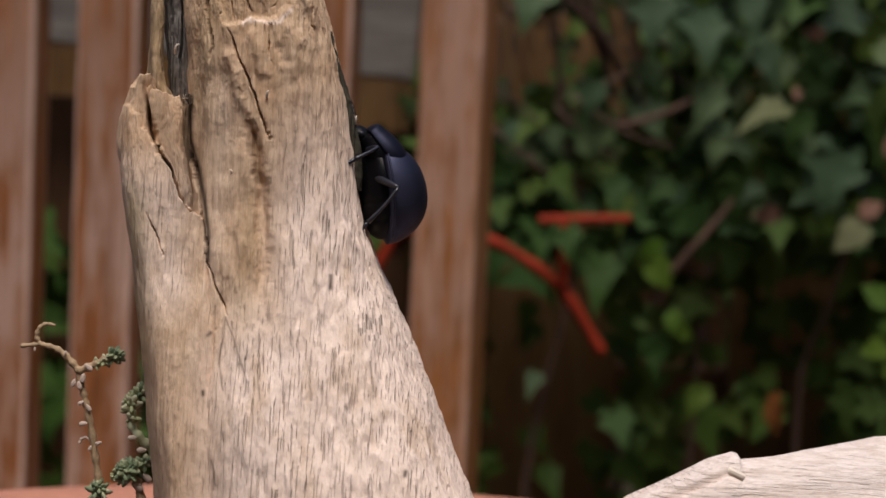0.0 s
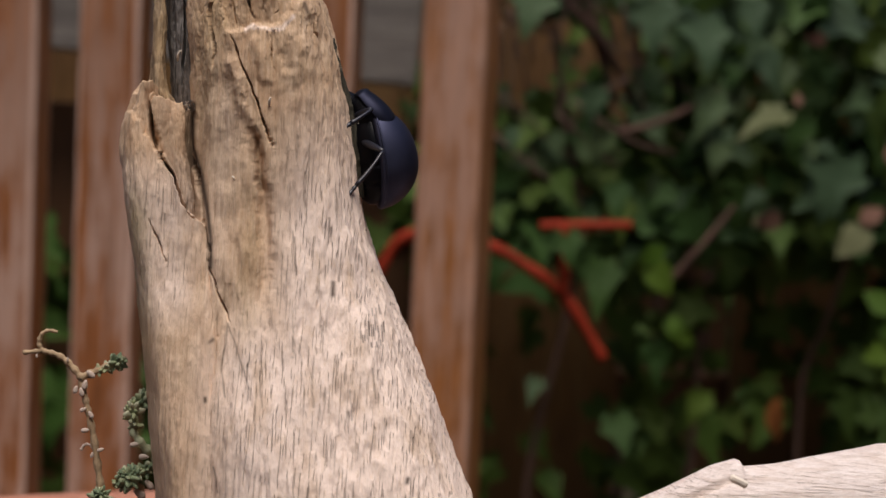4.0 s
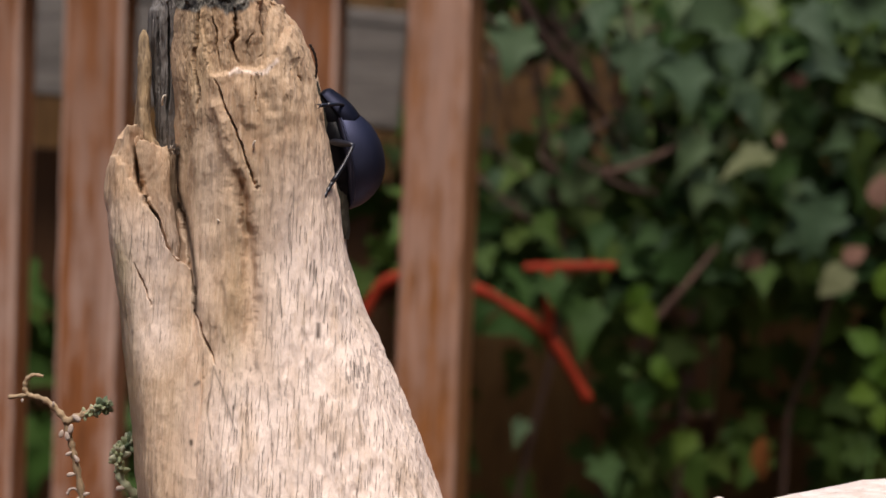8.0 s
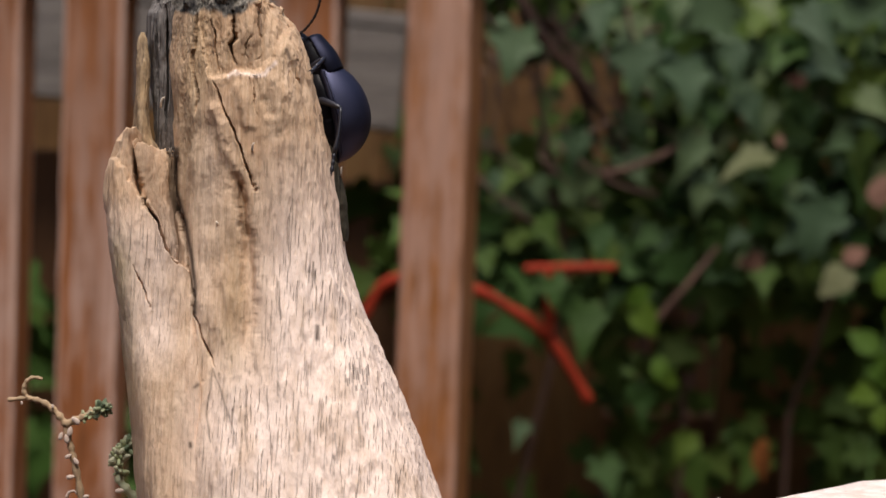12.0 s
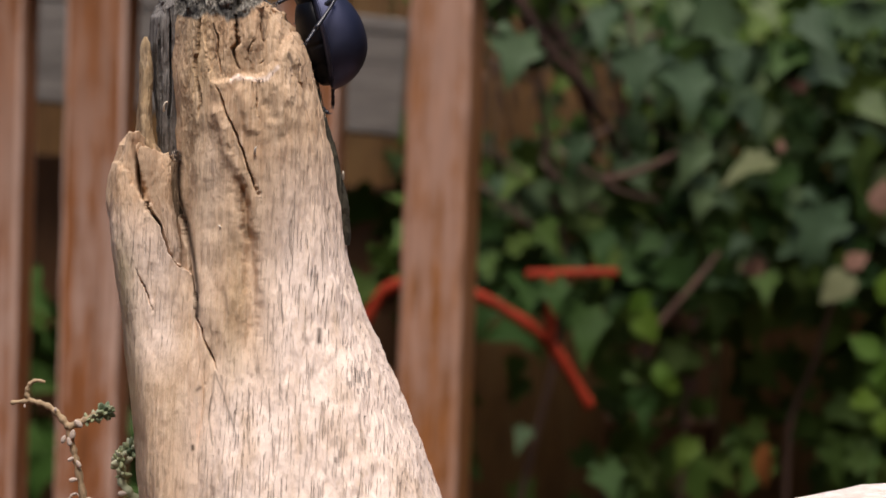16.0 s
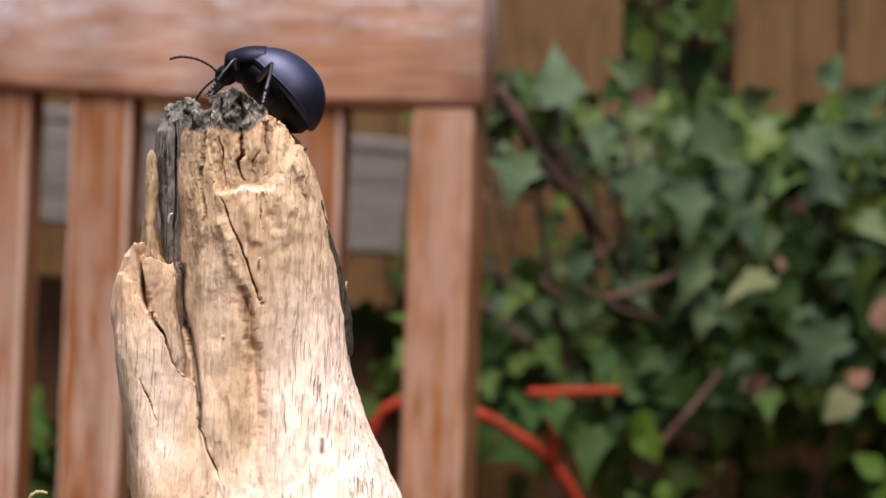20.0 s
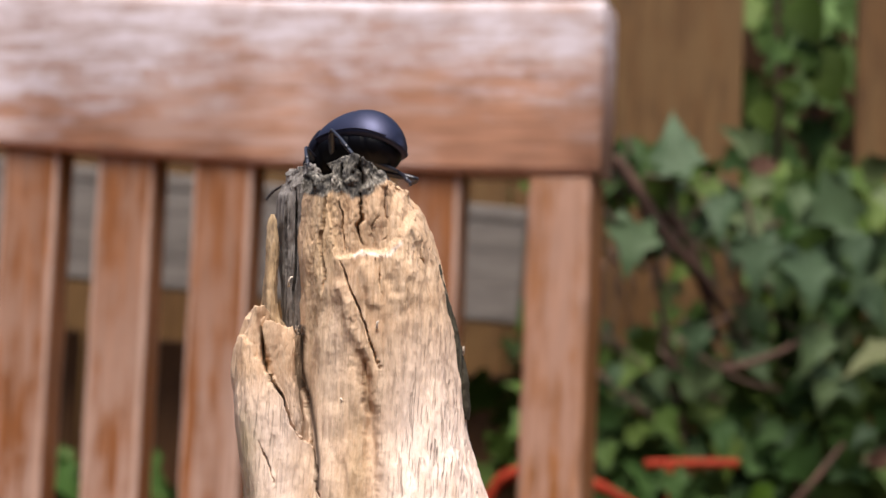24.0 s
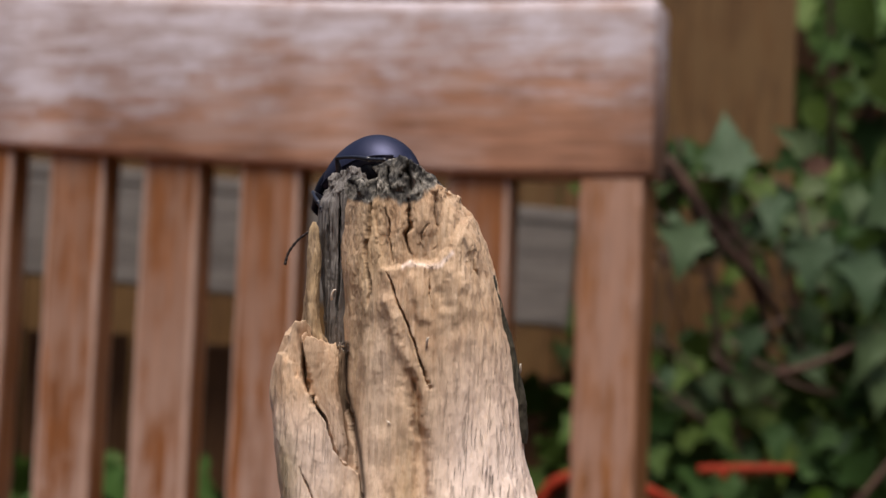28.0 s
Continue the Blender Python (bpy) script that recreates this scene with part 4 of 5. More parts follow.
def scorch(u, v, y):
    edge = 20.9 + 2.6 * (fractal(np.stack([u * 0.7, v * 0.5, u * 0], -1), 4) - 0.5) + np.where(u > -26.5, (u + 26.5) * 1.1, 0)
    return (v - edge) / 0.6


def algae(u, v, y):
    a = 0.32 * np.exp(-((u - (-32.4 + 0.10 * np.maximum(0, 4 - v))) / 2.4) ** 2) * np.clip((v + 18) / 18, 0, 1)
    c = 0.28 * np.exp(-((u + 26.5) / 1.5) ** 2) * np.clip((-6 - v) / 8, 0, 1) * np.clip((v + 34) / 10, 0, 1)
    return 0.9 * np.maximum(a, c)


def algae_edge(u, v, y):
    return 0.9 * np.exp(-((u + 42.2 - 0.06 * np.maximum(0, -10 - v)) / 1.9) ** 2) * np.clip((-6 - v) / 6, 0, 1)


def bleached(u, v, y):
    right = np.clip((u + 25.5) / 6, 0, 1) * np.clip((8 - v) / 20, 0.05, 1)
    low = np.clip((-19 - v) / 12, 0, 1) * np.clip((u + 36) / 10, 0.15, 1)
    spur = np.clip((-2 - v) / 8, 0.1, 1) * np.clip((v + 30) / 8, 0.15, 1) * np.clip((-31.5 - u) / 4, 0, 1) * 0.7
    torn = 0.9 * np.exp(-(off_line(u, v + 0.25 + 0.7 * (fractal(np.stack([u * 1.3, v * 1.3, u * 0], -1), 3) - 0.5), LIP[2:7]) / 0.24) ** 2)
    column = 0.36 * np.exp(-((u + 30.6) / 2.6) ** 2) * np.clip((14 - v) / 12, 0, 1)
    return np.maximum(np.maximum(np.maximum(right, low), column), np.maximum(spur, torn))


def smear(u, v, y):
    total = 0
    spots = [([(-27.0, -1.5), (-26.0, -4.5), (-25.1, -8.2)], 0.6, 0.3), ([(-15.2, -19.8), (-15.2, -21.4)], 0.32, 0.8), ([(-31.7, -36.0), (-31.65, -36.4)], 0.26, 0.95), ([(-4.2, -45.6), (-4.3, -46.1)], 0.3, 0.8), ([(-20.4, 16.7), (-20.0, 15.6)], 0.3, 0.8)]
    # two stains, then painted shade on the spur's facet and along its crack
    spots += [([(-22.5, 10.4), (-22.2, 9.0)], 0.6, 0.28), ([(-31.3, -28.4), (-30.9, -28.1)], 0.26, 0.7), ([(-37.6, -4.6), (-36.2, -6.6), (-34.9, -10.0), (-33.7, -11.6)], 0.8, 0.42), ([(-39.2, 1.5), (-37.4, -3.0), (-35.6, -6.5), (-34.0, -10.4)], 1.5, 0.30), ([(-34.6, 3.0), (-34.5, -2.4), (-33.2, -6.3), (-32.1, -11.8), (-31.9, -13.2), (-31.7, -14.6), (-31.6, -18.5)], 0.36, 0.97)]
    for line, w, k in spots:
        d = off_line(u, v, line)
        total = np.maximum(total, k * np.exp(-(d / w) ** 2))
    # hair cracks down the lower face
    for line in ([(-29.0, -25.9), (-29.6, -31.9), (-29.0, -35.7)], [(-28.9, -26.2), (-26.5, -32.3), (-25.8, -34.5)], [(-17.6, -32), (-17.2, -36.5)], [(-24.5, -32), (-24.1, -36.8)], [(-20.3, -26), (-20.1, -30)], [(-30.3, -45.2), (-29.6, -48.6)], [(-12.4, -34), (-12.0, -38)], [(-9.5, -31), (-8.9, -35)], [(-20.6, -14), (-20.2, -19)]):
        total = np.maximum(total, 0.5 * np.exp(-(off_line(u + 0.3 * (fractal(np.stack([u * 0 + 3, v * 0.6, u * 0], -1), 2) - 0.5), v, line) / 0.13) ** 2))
    # the drying cracks, their shade deepened with dark colour
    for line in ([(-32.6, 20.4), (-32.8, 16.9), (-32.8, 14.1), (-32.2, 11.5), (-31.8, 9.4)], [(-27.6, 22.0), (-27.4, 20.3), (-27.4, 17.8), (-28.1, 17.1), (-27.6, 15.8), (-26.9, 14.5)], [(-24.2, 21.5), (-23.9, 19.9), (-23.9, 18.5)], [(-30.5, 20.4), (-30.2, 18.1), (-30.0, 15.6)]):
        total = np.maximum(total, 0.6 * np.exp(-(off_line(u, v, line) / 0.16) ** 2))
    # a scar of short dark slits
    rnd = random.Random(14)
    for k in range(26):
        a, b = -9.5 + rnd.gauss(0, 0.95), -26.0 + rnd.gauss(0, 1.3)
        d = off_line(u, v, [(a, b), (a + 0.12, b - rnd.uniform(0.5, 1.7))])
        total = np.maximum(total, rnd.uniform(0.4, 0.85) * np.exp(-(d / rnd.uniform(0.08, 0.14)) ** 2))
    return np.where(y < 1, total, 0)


def none(u, v, y):
    return u * 0


def build_stump():
    st = thing("driftwood_stump", "upright weathered driftwood stump, split and scorched at its top", "driftwood")
    main = [(-128, -39, 26, 40, 24, 4), (-100, -38, 24, 36, 22, 3), (-85, -36.5, 18, 33, 20, 2), (-60, -35.6, 10, 27.5, 17, 1), (-48.7, -36.2, 4.6, 24.5, 16, 0), (-39.7, -37.4, 0.7, 21.8, 15, 0),
            (-30, -38.2, -3.3, 18.8, 14.5, 0), (-25, -38.2, -5.7, 17.2, 14, 0), (-19.6, -37.0, -8.5, 15.6, 13, 0), 
            (-11, -34.8, -11.6, 13.8, 12.5, 0), (-1.6, -34.5, -13.4, 13.2, 12, 0), (3.7, -34.9, -14.5, 13, 12, 0), (8.9, -35.2, -15.6, 12.9, 12, 0),
            (12, -35.4, -16.4, 12.6, 12, 0), (15.7, -35.8, -17.5, 12.2, 11.5, 0), (19.6, -35.9, -19.0, 11.6, 11, 0), (24, -35.0, -21.6, 10.4, 10, 0)]
    grooves = [
        ([(-30.1, 12.3), (-28.9, 9.2), (-27.0, 5.8), (-25.9, 2.6), (-24.6, -0.4), (-23.7, -2.6)], 0.135, 1.8),
        ([(-31.6, -18.3), (-30.5, -21.7), (-29.0, -25.8)], 0.20, 2.2), ([(-33.2, -17.3), (-32.4, -18.2), (-31.6, -18.5)], 0.18, 1.6),
        ([(-33.3, 26.6), (-32.1, 23.4), (-31.9, 21.4)], 0.48, 3.2), ([(-31.0, 25.4), (-30.4, 23.4), (-29.6, 21.6)], 0.45, 1.6), ([(-27.9, 27.0), (-27.4, 22.6)], 0.45, 1.6),
        ([(-34.6, 3.0), (-34.6, -2.4), (-33.5, -7.0), (-32.6, -10.9), (-31.8, -14.2), (-31.5, -16.3), (-31.6, -18.5)], 0.30, 3.0),
    ]
    # the drying cracks of the broken face, its knot, the dark valley down the front
    grooves += [
        ([(-32.5, 22.6), (-32.6, 20.4), (-32.8, 16.9), (-32.8, 14.1), (-32.2, 11.5), (-31.8, 8.0)], 0.22, 2.4), ([(-30.5, 20.6), (-30.2, 18.1), (-30.0, 15.6), (-29.4, 13.2)], 0.14, 1.3),
        ([(-27.6, 22.4), (-27.4, 20.3), (-27.4, 17.8), (-28.1, 17.1), (-27.6, 15.8), (-26.8, 14.4)], 0.19, 2.0),
        ([(-24.2, 21.7), (-23.9, 19.9), (-23.9, 18.5), (-23.5, 17.9)], 0.15, 1.5),
        ([(-24.6, 18.6), (-25.2, 18.1), (-25.7, 17.1), (-25.7, 15.9), (-25.4, 15.2)], 0.10, 0.7), ([(-24.4, 15.1), (-23.8, 15.4), (-23.3, 16.0)], 0.14, 0.9),
        ([(-24.8, 12.5), (-24.4, 9.0), (-23.9, 7.6)], 0.12, 0.9), ([(-23.2, 9.6), (-22.8, 8.8)], 0.4, 0.4), ([(-25.2, 6.8), (-24.9, 5.6)], 0.35, 0.4),
        ([(-19.1, 15.4), (-19.0, 14.1), (-18.7, 13.0), (-17.9, 10.7)], 0.17, 1.3), ([(-19.3, 15.6), (-19.0, 14.9)], 0.35, 1.3),
        ([(-31.0, -27.9), (-30.2, -27.4)], 0.3, 0.7),
    ]
    # soft forms: the dark valley, the round column beside it, lumps below the lip
    valley = [(-27.6, 6.0), (-27.0, 2.0), (-26.5, -1.5), (-25.5, -5.6), (-24.9, -8.3), (-24.6, -12.2), (-24.2, -18.0), (-24.1, -26.0)]
    hollows = [(valley, 0.9, 1.0), ([(-26.2, -1.6), (-25.2, -7.8)], 0.55, 0.9), ([(-31.0, 6.0), (-31.5, -6.0), (-30.8, -16.0), (-29.4, -24.0)], 2.0, -0.7), ([(-23.2, 9.8), (-22.7, 8.4)], 0.7, 0.3),
               ([(-29.6, 8.6), (-27.9, 3.4), (-26.9, 0.6)], 0.8, -0.7), ([(-22.0, 12.6), (-20.9, 11.0)], 0.9, -0.5), ([(-26.9, 11.6), (-25.0, 6.6)], 0.7, -0.4), ([(-20.3, 16.8), (-19.7, 15.6)], 0.9, -0.5), ([(-34.2, -22.0), (-33.0, -30.0)], 2.2, 0.6)]
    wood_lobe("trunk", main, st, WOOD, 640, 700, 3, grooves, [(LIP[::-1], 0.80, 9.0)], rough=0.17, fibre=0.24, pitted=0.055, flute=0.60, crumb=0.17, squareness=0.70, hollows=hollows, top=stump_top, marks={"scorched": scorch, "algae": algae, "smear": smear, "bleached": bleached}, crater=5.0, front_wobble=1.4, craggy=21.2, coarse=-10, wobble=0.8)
    spur = [(-80, -36.4, -26.5, 22, 8, -2), (-62, -36.9, -27.0, 19, 8, -3), (-50, -37.6, -27.5, 17, 8, -3.8), (-44, -38.3, -28, 16, 8, -4.2), (-36, -39.2, -28.2, 14, 8, -4.6), (-28, -40.2, -28.4, 12.3, 8, -4.8), (-24, -40.8, -29.2, 10.4, 9, -5.6), (-20, -41.3, -30.6, 8.2, 10, -6.6), (-16, -42.0, -31.2, 6.8, 11, -7.4),
            (-13, -42.5, -31.9, 6.2, 11, -7.6), (-9, -43.2, -32.7, 5.8, 11, -7.6), (-5, -43.7, -33.6, 5.4, 10, -7.2), (-2.5, -43.9, -34.3, 5.2, 10, -6.8), (-0.2, -43.7, -34.5, 5.0, 9, -6.4), (2.0, -43.0, -34.7, 4.6, 8, -6.0), (3.4, -42.4, -35.2, 4.2, 8, -5.8)]

    def spur_top(u):
        return np.interp(u, [-43, -42.4, -41.9, -41.3, -40.9, -40.4, -39.8, -38.5, -36.5, -35.4, -34.6], [2.2, 4.2, 5.2, 5.5, 4.6, 3.0, 3.9, 3.6, 2.9, 3.2, 1.6]) + 0.5 * (fractal(np.stack([u * 2.2, u * 0, u * 0 + 8], -1), 3) - 0.5)

    slit = [(-41.5, 7.0), (-40.8, 2.4), (-40.1, -0.6), (-39.2, -3.2), (-38.2, -4.9)]
    facet = [(-38.4, -4.4), (-36.8, -6.4), (-35.4, -10.0), (-34.2, -11.8), (-32.2, -12.7), (-31.0, -12.8)]
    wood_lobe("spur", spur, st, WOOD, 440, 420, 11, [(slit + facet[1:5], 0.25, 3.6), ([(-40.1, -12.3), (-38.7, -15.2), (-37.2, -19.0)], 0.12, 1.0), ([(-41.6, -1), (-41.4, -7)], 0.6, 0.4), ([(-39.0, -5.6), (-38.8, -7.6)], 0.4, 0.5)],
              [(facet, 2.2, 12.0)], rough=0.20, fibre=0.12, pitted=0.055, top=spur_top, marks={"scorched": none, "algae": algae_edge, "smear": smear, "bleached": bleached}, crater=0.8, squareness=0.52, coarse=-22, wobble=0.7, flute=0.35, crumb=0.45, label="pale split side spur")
    grey = [(-6, -37.0, -33.2, 3, 4, 0), (2, -37.4, -33.4, 3.4, 5, 0), (7, -37.8, -33.0, 3.8, 6, 0), (14, -38.4, -33.8, 3.9, 6, 0), (17.4, -39.0, -33.4, 4.3, 6, 0), (20.4, -38.9, -32.4, 4.8, 6, 0), (22.7, -38.2, -32.8, 4.6, 6, 0), (24.2, -37.4, -33.4, 4.0, 5, 0)]

    def grey_top(u):
        return np.interp(u, [-39, -37.8, -36.9, -35.3, -33.7, -33], [22.0, 23.8, 25.1, 25.5, 25.2, 23.8]) + 0.8 * (fractal(np.stack([u * 1.8, u * 0, u * 0 + 2], -1), 3) - 0.5)

    wood_lobe("scorched_side", grey, st, WOOD_GREY, 300, 300, 23, [([(-36.4, 22), (-36.0, 12), (-36.2, 5)], 0.22, 1.8), ([(-37.6, 20), (-37.3, 10)], 0.18, 1.4), ([(-34.9, 23), (-35.0, 14)], 0.2, 1.6), ([(-34.2, 18), (-34.4, 6)], 0.16, 1.2)], rough=0.2, fibre=0.55, pitted=0.10, top=grey_top, crater=1.5, craggy=21.0, wobble=0.3, label="blackened grey scorched side of the stump")
    sliver = [(-4, -39.8, -34.8, 3, 2.5, -2.6), (0, -40.2, -35.0, 3.2, 2.5, -2.8), (2, -40.5, -36.3, 3.2, 2.5, -3.0), (4.4, -40.6, -37.9, 3.0, 2.5, -3.2), (7, -40.3, -38.3, 2.5, 2.5, -3.3), (11, -40.1, -38.4, 1.9, 2, -3.2), (14.3, -40.2, -38.4, 1.6, 2, -3.1), (16.6, -40.3, -38.7, 1.3, 1.4, -3.0), (17.7, -40.1, -38.9, 1.1, 1.2, -3.0), (18.3, -39.8, -39.2, 0.8, 0.9, -3.0)]
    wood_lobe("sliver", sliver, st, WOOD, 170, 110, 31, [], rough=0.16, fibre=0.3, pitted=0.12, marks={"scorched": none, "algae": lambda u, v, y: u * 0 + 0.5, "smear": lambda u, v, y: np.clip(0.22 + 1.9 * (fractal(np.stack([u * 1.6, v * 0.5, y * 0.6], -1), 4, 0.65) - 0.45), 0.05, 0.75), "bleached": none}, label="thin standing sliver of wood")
    bark = [(-8.4, -12.75, -11.7, 0.6, 1.5, -0.4), (-5, -13.65, -11.8, 1, 2.5, -0.4), (-1, -14.65, -12.5, 1.2, 3, -0.4), (3, -15.55, -13.6, 1.3, 3, -0.4), (7.4, -16.55, -15.12, 1.2, 3, -0.4), (10, -16.95, -15.92, 0.9, 2.2, -0.4), (12, -17.15, -16.52, 0.5, 1, -0.4)]
    wood_lobe("bark_strip", bark, st, BARK, 180, 90, 41, [], rough=0.22, fibre=0.5, pitted=0.15, label="dark grey-green strip of bark")
    # pale torn fibres on the lip and the edge
    rnd = random.Random(8)
    edge = LIP[3:7]
    for k in range(6):
        j = rnd.randrange(len(edge) - 1)
        f = rnd.random()
        u = edge[j][0] + (edge[j + 1][0] - edge[j][0]) * f
        v = edge[j][1] + (edge[j + 1][1] - edge[j][1]) * f + rnd.uniform(-0.45, 0.2)
        y = -12.5 + 0.03 * (u + 26) ** 2
        l = rnd.uniform(0.3, 1.0)
        tip = Vector((u + rnd.gauss(0, 0.5) * l, y - rnd.uniform(0.0, 0.35), v + rnd.uniform(-0.3, 0.4) * l))
        pts = [Vector((u, y + 0.8, v - 0.2)), Vector((u, y, v)) * 0.5 + tip * 0.5, tip]
        part("torn_fibre", tube([Vector((p.x * (1 + p.y / 220), p.y, p.z * (1 + p.y / 220))) * 0.001 + Vector((0, 0, EYE_Z)) for p in pts], [0.00009, 0.00007, 0.00002], 5), CHIP, st, "pale torn wood fibre" if k == 0 else "")
    for k in range(14):
        # fuzz on the corner of the split spur
        u, v, y = rnd.gauss(-35.2, 0.35), rnd.gauss(2.6, 0.35), -8.6 + rnd.uniform(-0.3, 0.6)
        tip = Vector((u + rnd.uniform(-0.5, 0.7), y - rnd.uniform(0.1, 0.5), v + rnd.uniform(-0.2, 0.8)))
        pts = [Vector((u, y + 0.8, v - 0.2)), Vector((u, y, v)) * 0.5 + tip * 0.5, tip]
        part("torn_fibre", tube([Vector((p.x * (1 + p.y / 220), p.y, p.z * (1 + p.y / 220))) * 0.001 + Vector((0, 0, EYE_Z)) for p in pts], [0.00008, 0.00006, 0.00002], 5), CHIP if k % 2 else WOOD_GREY, st)
    for u, v, y, bow, long in ((-12.75, 0.9, -0.6, 0.12, 1.1), (-40.0, -10.3, -6.0, -0.1, 0.8), (-36.0, 9.0, -5.0, 0.55, 1.3), (-24.6, 3.8, -13.4, 0.3, 0.9), (-28.9, -6.6, -13.2, -0.2, 0.6)):
        k = 1 + y / 220 if y < -7 else 1
        c = Vector((u * k, y, v * k))
        pts = spline([c + Vector((0, 0.25, -0.5 * long)), c + Vector((0.05, -0.12, 0)), c + Vector((bow * 0.5, -0.25, 0.38 * long)), c + Vector((bow, -0.2, 0.44 * long))], 4)
        pts = [p * 0.001 + Vector((0, 0, EYE_Z)) for p in pts]
        part("splinter", tube(pts, [0.00016 * (1 - 0.75 * i / (len(pts) - 1)) + 0.00003 for i in range(len(pts))], 6), CHIP, st)


build_stump()


def build_second_wood():
    """The lying piece of driftwood beside the stump."""
    wood = thing("driftwood_piece", "pale bleached piece of driftwood lying in the pot", "driftwood")
    nu, na = 420, 220
    verts, faces = [], []
    u = np.linspace(12, 108, nu)
    top = np.interp(u, [12, 25.7, 31.0, 36.2, 39.5, 40.2, 40.7, 45.2, 49.6, 55.6, 59.1, 80, 100, 108], [-62, -47.7, -45.0, -42.1, -41.0, -41.2, -41.95, -41.3, -40.2, -39.0, -38.1, -36.5, -38, -44])
    bot = np.interp(u, [12, 30, 60, 90, 108], [-68, -92, -122, -120, -100])
    a = np.linspace(0, 2 * math.pi, na, endpoint=False)
    mid, half = (top + bot) / 2, (top - bot) / 2
    V = mid[:, None] + half[:, None] * np.sin(a)[None, :]
    Y = 2 - 13 * np.cos(a)[None, :] * (half[:, None] / 40) ** 0.5
    U = np.repeat(u[:, None], na, 1)
    rel = (fractal(np.stack([U * 0.05, np.cos(a)[None, :] * 7 + U * 0, np.sin(a)[None, :] * 7 + U * 0], -1), 5) - 0.5) * 2.4
    step = -1.6 * np.exp(-((V - np.interp(U, [20, 30.2, 38.5, 40.6], [-52.5, -47.2, -43.0, -43.6])) / 0.26) ** 2) * (U < 40.6)
    rel = rel + step
    V = V + (rel * 0.45 - 0.5) * np.sin(a)[None, :]
    Y = Y - rel * np.cos(a)[None, :]
    pts = np.stack([U / 1000, Y / 1000, EYE_Z + V / 1000], -1).reshape(-1, 3).tolist()
    for i in range(nu - 1):
        for k in range(na):
            faces.append((i * na + k, i * na + (k + 1) % na, (i + 1) * na + (k + 1) % na, (i + 1) * na + k))
    faces.append(tuple(range(na))[::-1])
    faces.append(tuple((nu - 1) * na + k for k in range(na)))
    part("log", (pts, faces), WOOD_PALE, wood)
    bm = bmesh.new()
    box(bm, (0.0026, 0.0010, 0.0010), pose(0.0388, -0.0060, EYE_Z - 0.0428, 20, 24, 8), 0.0004)
    part("splinter", bm, CHIP, wood, "small pale splinter standing up", smooth=False)


build_second_wood()


# ---- succulent ----
def succulent_leaf():
    bm = bmesh.new()
    bmesh.ops.create_icosphere(bm, subdivisions=2, radius=1.0)
    for v in bm.verts:
        v.co = Vector((v.co.x * (0.50 - 0.13 * v.co.z), v.co.y * (0.32 - 0.06 * v.co.z) - 0.10 * v.co.z * v.co.z, v.co.z * 0.95))
        v.co.z += 0.62
    return bm


